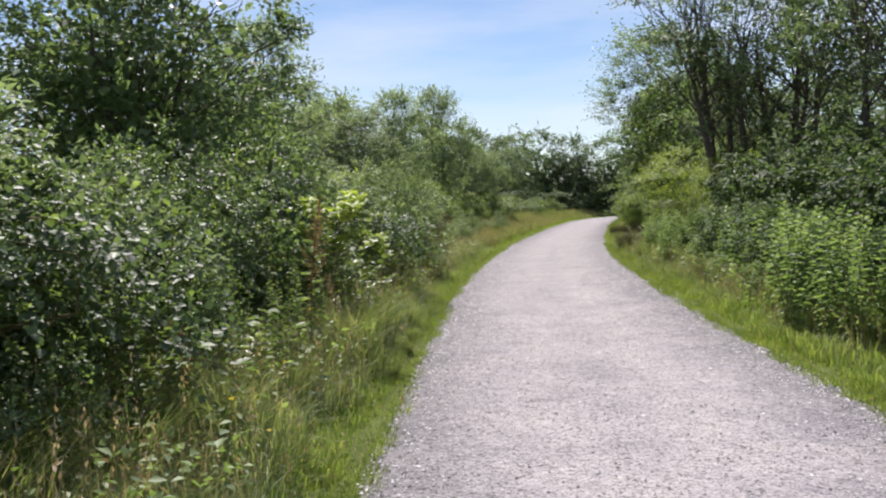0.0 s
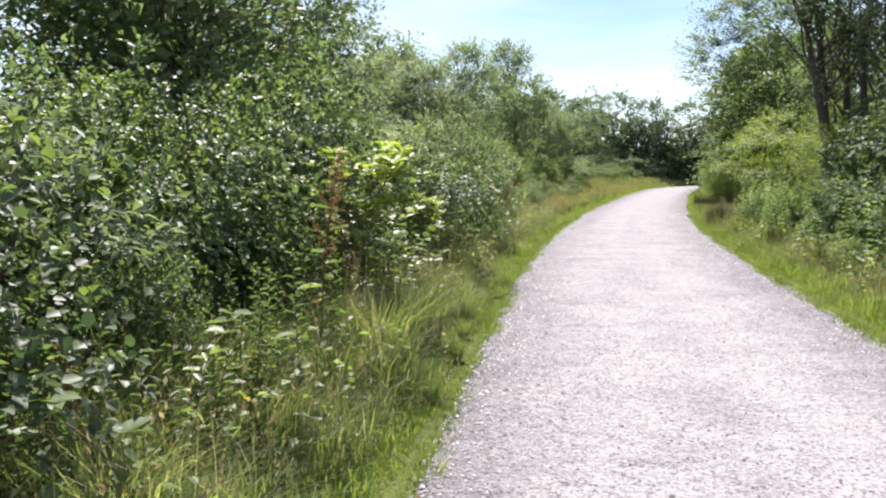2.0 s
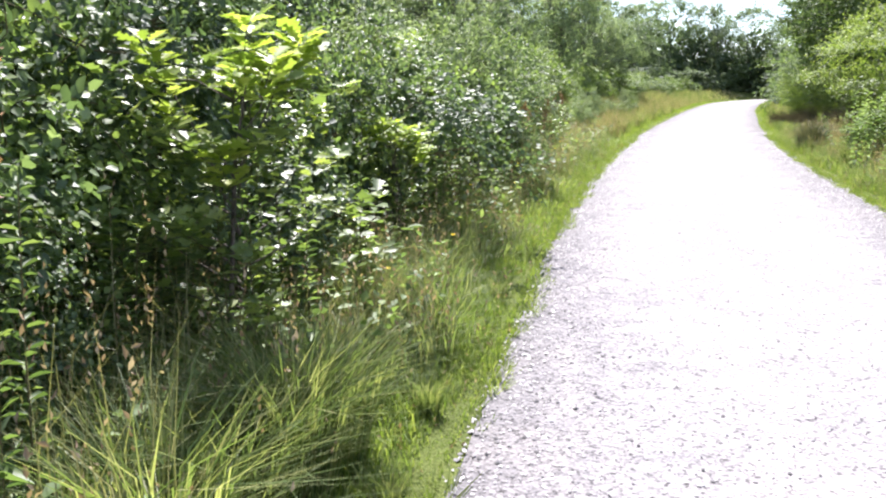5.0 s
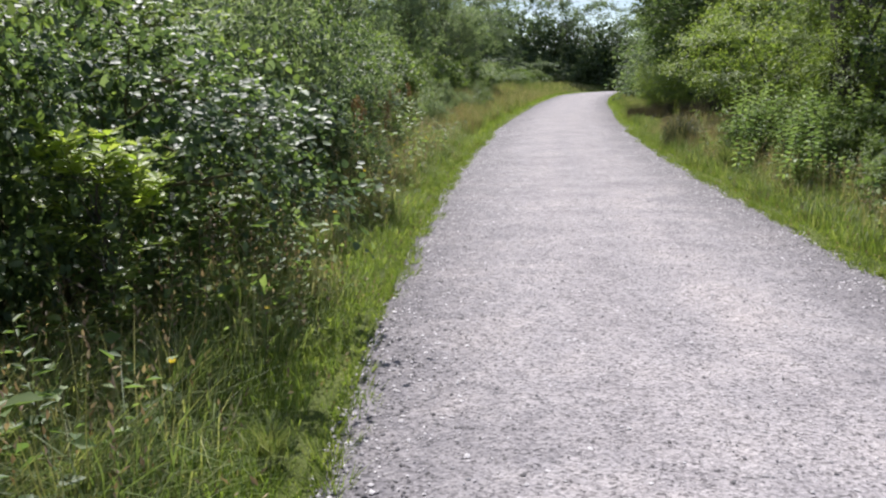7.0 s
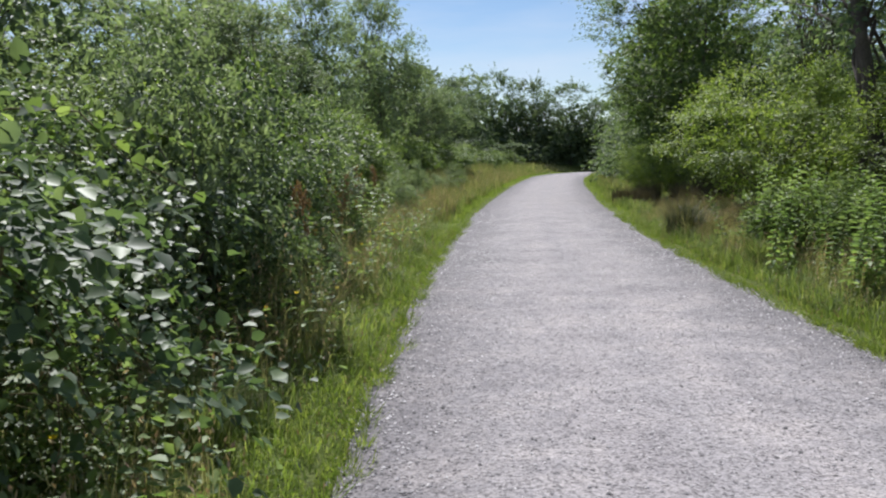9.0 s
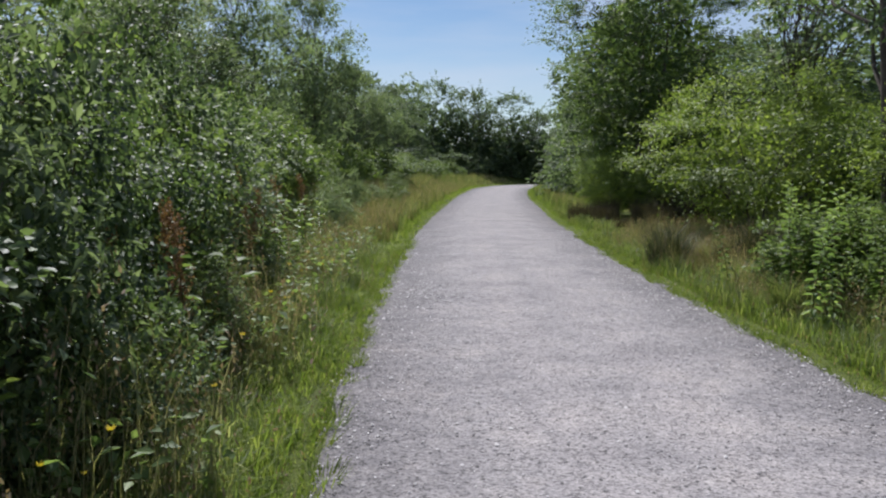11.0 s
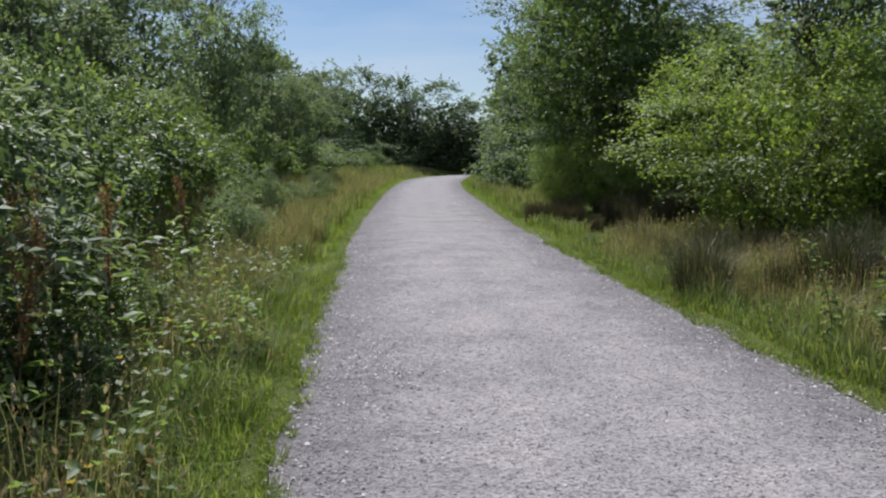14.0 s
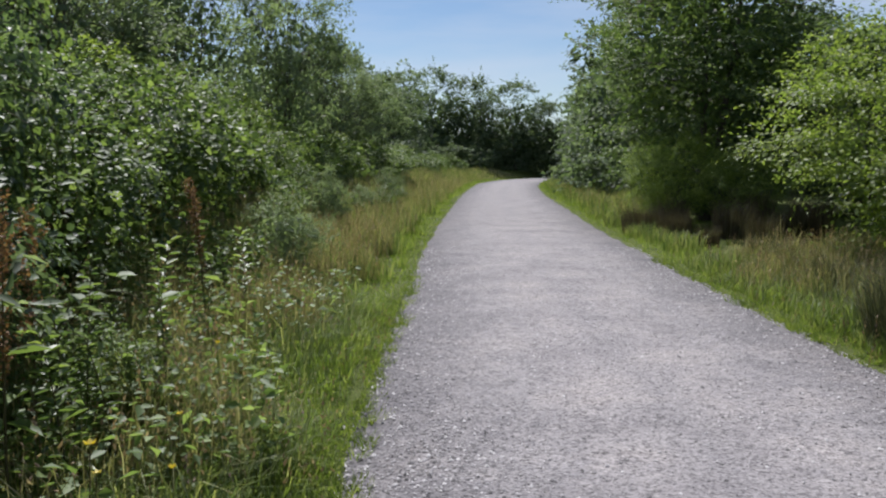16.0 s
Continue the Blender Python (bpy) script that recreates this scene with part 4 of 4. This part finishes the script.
for k in range(4):  # low brambles and sallows pushing out of the hedge foot
    y = 16.8 + k * 2.1
    stand((bramble_c, sallow_low, bramble_a)[k % 3], float(left_at(y)) - pick.uniform(0.95, 1.3), y, None, pick.uniform(0.3, 0.42), pick.uniform(0.28, 0.42))
bright = shrub("sallow_bush", "bright green leafy sallow bush beside the gravel", "bush", BUSHES, FRESH, 0.7, 1.3, 110, 52, 0.075, 0.13, 94, width=0.36, stems=9, flat=0.2)
for x, y, s, sz in [(5.15, 21.7, 0.85, 0.85), (5.85, 21.3, 1.0, 1.0), (5.4, 20.4, 0.8, 0.9), (6.4, 22.4, 1.05, 1.05), (5.3, 18.9, 0.75, 0.8), (6.0, 19.6, 1.0, 1.05), (4.5, 11.6, 0.5, 0.55), (4.9, 12.6, 0.7, 0.75), (4.6, 13.9, 0.5, 0.5), (5.2, 15.2, 0.75, 0.8), (4.8, 16.6, 0.55, 0.6), (5.3, 17.7, 0.7, 0.7)]:
    stand(bright, x, y, None, s, sz)


for k in range(14):  # low growth on the bank
    y = 25 + k * 1.7
    stand((bramble_c, bramble_far, sallow_low)[k % 3], float(left_at(y)) - pick.uniform(1.4, 2.2), y, None, pick.uniform(0.3, 0.5), pick.uniform(0.28, 0.5))


def scatter(n, y0, y1, side, d0, d1):
    """Random feet in a strip that follows an edge of the track; d runs away from the gravel."""
    y = rng.uniform(y0, y1, n)
    d = d0 + (d1 - d0) * rng.random(n)
    d *= np.where(d > 0.1, 0.95 + 0.28 * np.sin(y * 1.9 + side) + 0.2 * np.sin(y * 4.7 + 2 * side), 1)
    x = left_at(y) - d if side < 0 else right_at(y) + d
    return np.stack([x, y, ground_z(x, y) - 0.012], 1), d


def sward(name, label, mat, strips, heads=0.0):
    """Grass along the track as one mass of blades: strips of n, y0, y1, side, d0, d1, low, high, half width, least and most lean."""
    parts_, tops = [], []
    for n, y0, y1, side, d0, d1, h0, h1, w, l0, l1 in strips:
        P, d = scatter(n, y0, y1, side, d0, d1)
        patchy = np.array([0.75 + 0.6 * noise.noise(Vector((p[0] * 1.3, p[1] * 0.9, 4))) for p in P])
        grow = np.clip((d + 0.02) / 0.25, 0.35, 1)
        H = rng.uniform(h0, h1, n) * np.clip(patchy, 0.5, 1.3) * grow
        az = rng.uniform(0, 6.28, n)
        lean = rng.uniform(l0, l1, n)
        parts_.append((short_blades if h1 < 0.3 else blade_arrays)(P, H, w * rng.uniform(0.6, 1.3, n), lean, az))
        if heads and w < 0.01:
            k = rng.random(n) < heads
            m = 5
            tip = P[k] + np.stack([np.cos(az[k]) * lean[k] * H[k], np.sin(az[k]) * lean[k] * H[k], H[k] * (1 - 0.35 * lean[k])], 1)
            q = np.repeat(tip, m, 0)
            back = np.tile(np.linspace(0, 0.14, m), k.sum())[:, None]
            q = q - np.array([0, 0, 1.0]) * back + rng.normal(0, 0.006, q.shape)
            tops.append(leaf_arrays(q, np.array([0, 0, 1.0]) + rng.normal(0, 0.45, q.shape), rng.normal(0, 1, q.shape), rng.uniform(0.02, 0.04, len(q)), 0.4))
    tagged(new(name, mesh_of(name, *join(*parts_), mat)), label, "grass", kind="stuff")
    if tops:
        tagged(new("grass_seed_heads", mesh_of("grass_seed_heads", *join(*tops), SEED)), "pale buff seed heads of tall grass", "grass", kind="stuff")


sward("verge_grass", "short bright green grass along the gravel", GRASS, [
    (50000, 1, 14, -1, -0.10, 0.6, 0.05, 0.17, 0.0042, 0.1, 0.9), (42000, 14, 28, -1, -0.10, 0.7, 0.05, 0.18, 0.0052, 0.1, 0.9), (17000, 1, 14, -1, 0.1, 0.95, 0.13, 0.36, 0.0034, 0.3, 1.15), (17000, 14, 28, -1, 0.1, 1.0, 0.13, 0.36, 0.0038, 0.3, 1.15), (9000, 27, 50, -1, -0.05, 0.9, 0.08, 0.22, 0.008, 0.1, 0.8), (6000, 50, 100, -1, -0.05, 1.5, 0.1, 0.28, 0.016, 0.1, 0.7),
    (2500, 2, 27, -1, -0.32, 0, 0.03, 0.08, 0.003, 0.1, 0.9), (2500, 4, 30, 1, -0.32, 0, 0.03, 0.08, 0.003, 0.1, 0.9),
    (30000, 4, 16, 1, -0.10, 0.55, 0.05, 0.17, 0.0046, 0.1, 0.9), (26000, 16, 30, 1, -0.10, 0.65, 0.06, 0.2, 0.0055, 0.1, 0.9), (9000, 4, 16, 1, 0.15, 0.95, 0.13, 0.36, 0.0036, 0.3, 1.15), (10000, 16, 30, 1, 0.15, 1.0, 0.13, 0.36, 0.004, 0.3, 1.15), (9000, 30, 50, 1, -0.05, 1.3, 0.08, 0.24, 0.008, 0.1, 0.8), (6000, 50, 100, 1, -0.05, 1.6, 0.1, 0.28, 0.016, 0.1, 0.7)])
sward("tall_grass", "tall mixed green grass below the brambles", TALLGRASS, [
    (34000, 1.5, 12, -1, 0.36, 2.3, 0.18, 0.75, 0.0038, 0.25, 1.1), (15000, 12, 27, -1, 0.36, 1.6, 0.16, 0.5, 0.0042, 0.25, 1.1), (8000, 27, 55, -1, 0.5, 3.6, 0.25, 0.7, 0.009, 0.1, 0.6), (4000, 55, 95, -1, 1.2, 4, 0.3, 0.8, 0.018, 0.1, 0.6),
    (9000, 4, 21, 1, 0.45, 2.6, 0.16, 0.5, 0.004, 0.2, 1.0), (15000, 20, 31, 1, 0.4, 3.0, 0.22, 0.62, 0.005, 0.2, 1.0), (7000, 16, 31, 1, 0.12, 0.9, 0.18, 0.45, 0.004, 0.2, 1.0), (2500, 32, 42, 1, 0.4, 1.0, 0.2, 0.5, 0.007, 0.1, 0.7), (5500, 40, 95, 1, 0.6, 3.4, 0.3, 0.7, 0.016, 0.1, 0.6)], 0.05)
sward("dry_grass", "straw-coloured flowering grass on the bank", DRYGRASS, [
    (5000, 2, 27, -1, 0.0, 0.9, 0.06, 0.2, 0.003, 0.1, 0.9), (5000, 4, 28, 1, 0.0, 0.9, 0.06, 0.2, 0.003, 0.1, 0.9),
    (7000, 1.5, 20, -1, 0.5, 1.9, 0.45, 1.1, 0.0022, 0.05, 0.6), (14000, 18, 34, -1, 0.7, 2.7, 0.3, 0.75, 0.0034, 0.05, 0.5), (15000, 30, 70, -1, 0.75, 3.4, 0.35, 0.75, 0.008, 0.05, 0.5), (3000, 70, 100, -1, 0.9, 3.4, 0.35, 0.75, 0.014, 0.05, 0.5),
    (5000, 6, 20, 1, 0.6, 2.2, 0.3, 0.8, 0.003, 0.05, 0.6), (13000, 20, 31, 1, 0.6, 3.0, 0.35, 0.75, 0.004, 0.05, 0.5), (2500, 40, 70, 1, 1.0, 3, 0.4, 0.7, 0.009, 0.05, 0.5)], 0.22)


def edge_tufts():
    """Little tufts that break up both edges of the gravel."""
    out = []
    for side, y0, y1, n in ((-1, 2, 30, 210), (1, 4, 32, 200)):
        y = rng.uniform(y0, y1, n)
        d = rng.uniform(-0.09, 0.06, n)
        x = left_at(y) - d if side < 0 else right_at(y) + d
        m = 46
        a, q = rng.uniform(0, 6.28, n * m), np.repeat(rng.uniform(0.03, 0.11, n), m) * np.sqrt(rng.random(n * m))
        P = np.stack([np.repeat(x, m) + np.cos(a) * q, np.repeat(y, m) + np.sin(a) * q * 1.6, np.full(n * m, -0.012)], 1)
        H = np.repeat(rng.uniform(0.05, 0.15, n), m) * rng.uniform(0.5, 1.1, n * m)
        out.append(short_blades(P, H, rng.uniform(0.002, 0.0045, n * m), rng.uniform(0.2, 1.0, n * m), a))
    tagged(new("edge_tufts", mesh_of("edge_tufts", *join(*out), GRASS)), "small grass tufts creeping over the gravel edge", "grass", kind="stuff")


edge_tufts()


def herb_cover():
    """Low broad leaves between the grasses."""
    P1, _ = scatter(15000, 2, 27, -1, 0.5, 1.9)
    P2, _ = scatter(8000, 5, 22, 1, 0.6, 3.2)
    P = np.concatenate([P1, P2])
    P[:, 2] += 0.03 + 0.5 * rng.random(len(P)) ** 1.6
    d = rng.normal(0, 1, P.shape) * np.array([1, 1, 0.35])
    tagged(new("low_herbs", mesh_of("low_herbs", *leaf_arrays(P, d, np.array([0, 0, 1.0]) + rng.normal(0, 0.4, P.shape), rng.uniform(0.03, 0.09, len(P)), 0.6), NETTLE)), "low broad-leaved herbs among the grass", "plants", kind="stuff")


herb_cover()


def buttercup(seed):
    r = np.random.default_rng(seed)
    top = tagged(new("buttercup"), "small yellow buttercup in the verge", "flower", "buttercups in the verge")
    h = 0.3
    part("stem", mesh_of("stem", *rod((0, 0, -0.02), (0.04, 0.02, h), 0.0018, 0.0012, 4, 0, 0.02, 4), STEM, True), top)
    for k in range(5):
        a = k * 1.2566
        part("petal", mesh_of("petal", *leaf_arrays(np.array([[0.04, 0.02, h]]), np.array([[math.cos(a), math.sin(a), 0.5]]), np.array([[0, 0, 1.0]]), np.array([0.016]), 0.9, -0.1), PETAL), top)
    return top


cup = buttercup(1)
for k in range(34):
    y = pick.uniform(3, 24)
    stand(cup, float(left_at(y)) - pick.uniform(0.3, 0.95), y, None, pick.uniform(0.8, 1.4), pick.uniform(0.8, 1.6))


def loose_chips():
    """Loose limestone chips, thickest along both edges of the gravel."""
    n = 42000
    y = 1.5 + 32 * rng.random(n) ** 1.25
    a, b = left_at(y), right_at(y)
    u = rng.random(n)
    edge = rng.random(n) < 0.5
    u = np.where(edge, np.where(rng.random(n) < 0.5, np.abs(rng.normal(0, 0.09, n)), 1 - np.abs(rng.normal(0, 0.09, n))), u)
    x = a - 0.1 + (b - a + 0.2) * u
    rough = np.arange(n) < 900  # a scuffed patch of coarser stone
    y = np.where(rough, 22.9 + rng.normal(0, 0.45, n), y)
    x = np.where(rough, 0.85 + rng.normal(0, 0.22, n), x)
    a, b = left_at(y), right_at(y)
    v = (x - a + 0.1) / (b - a + 0.2)
    z = 0.035 * (1 - (2 * v - 1) ** 2) - 0.006
    size = 0.004 + 0.009 * rng.random(n) ** 2.8 + np.where(edge | rough, 0.002, 0)
    base = np.array([(1, 0, 0), (0, 1, 0), (-1, 0, 0), (0, -1, 0), (0, 0, 0.8)], float)
    f = np.array([(0, 1, 4), (1, 2, 4), (2, 3, 4), (3, 0, 4)])
    V = base[None] * rng.uniform(0.6, 1.5, (n, 5, 1)) * size[:, None, None]
    w = rng.uniform(0, 6.28, n)
    c, q = np.cos(w)[:, None], np.sin(w)[:, None]
    V = np.stack([V[:, :, 0] * c - V[:, :, 1] * q, V[:, :, 0] * q + V[:, :, 1] * c, V[:, :, 2]], -1) + np.stack([x, y, z], 1)[:, None]
    T = (f[None] + (np.arange(n) * 5)[:, None, None]).reshape(-1, 3)
    tagged(new("loose_chips", mesh_of("loose_chips", V.reshape(-1, 3), T, CHIPS)), "loose pale limestone chips on the track", "gravel", kind="stuff")


loose_chips()
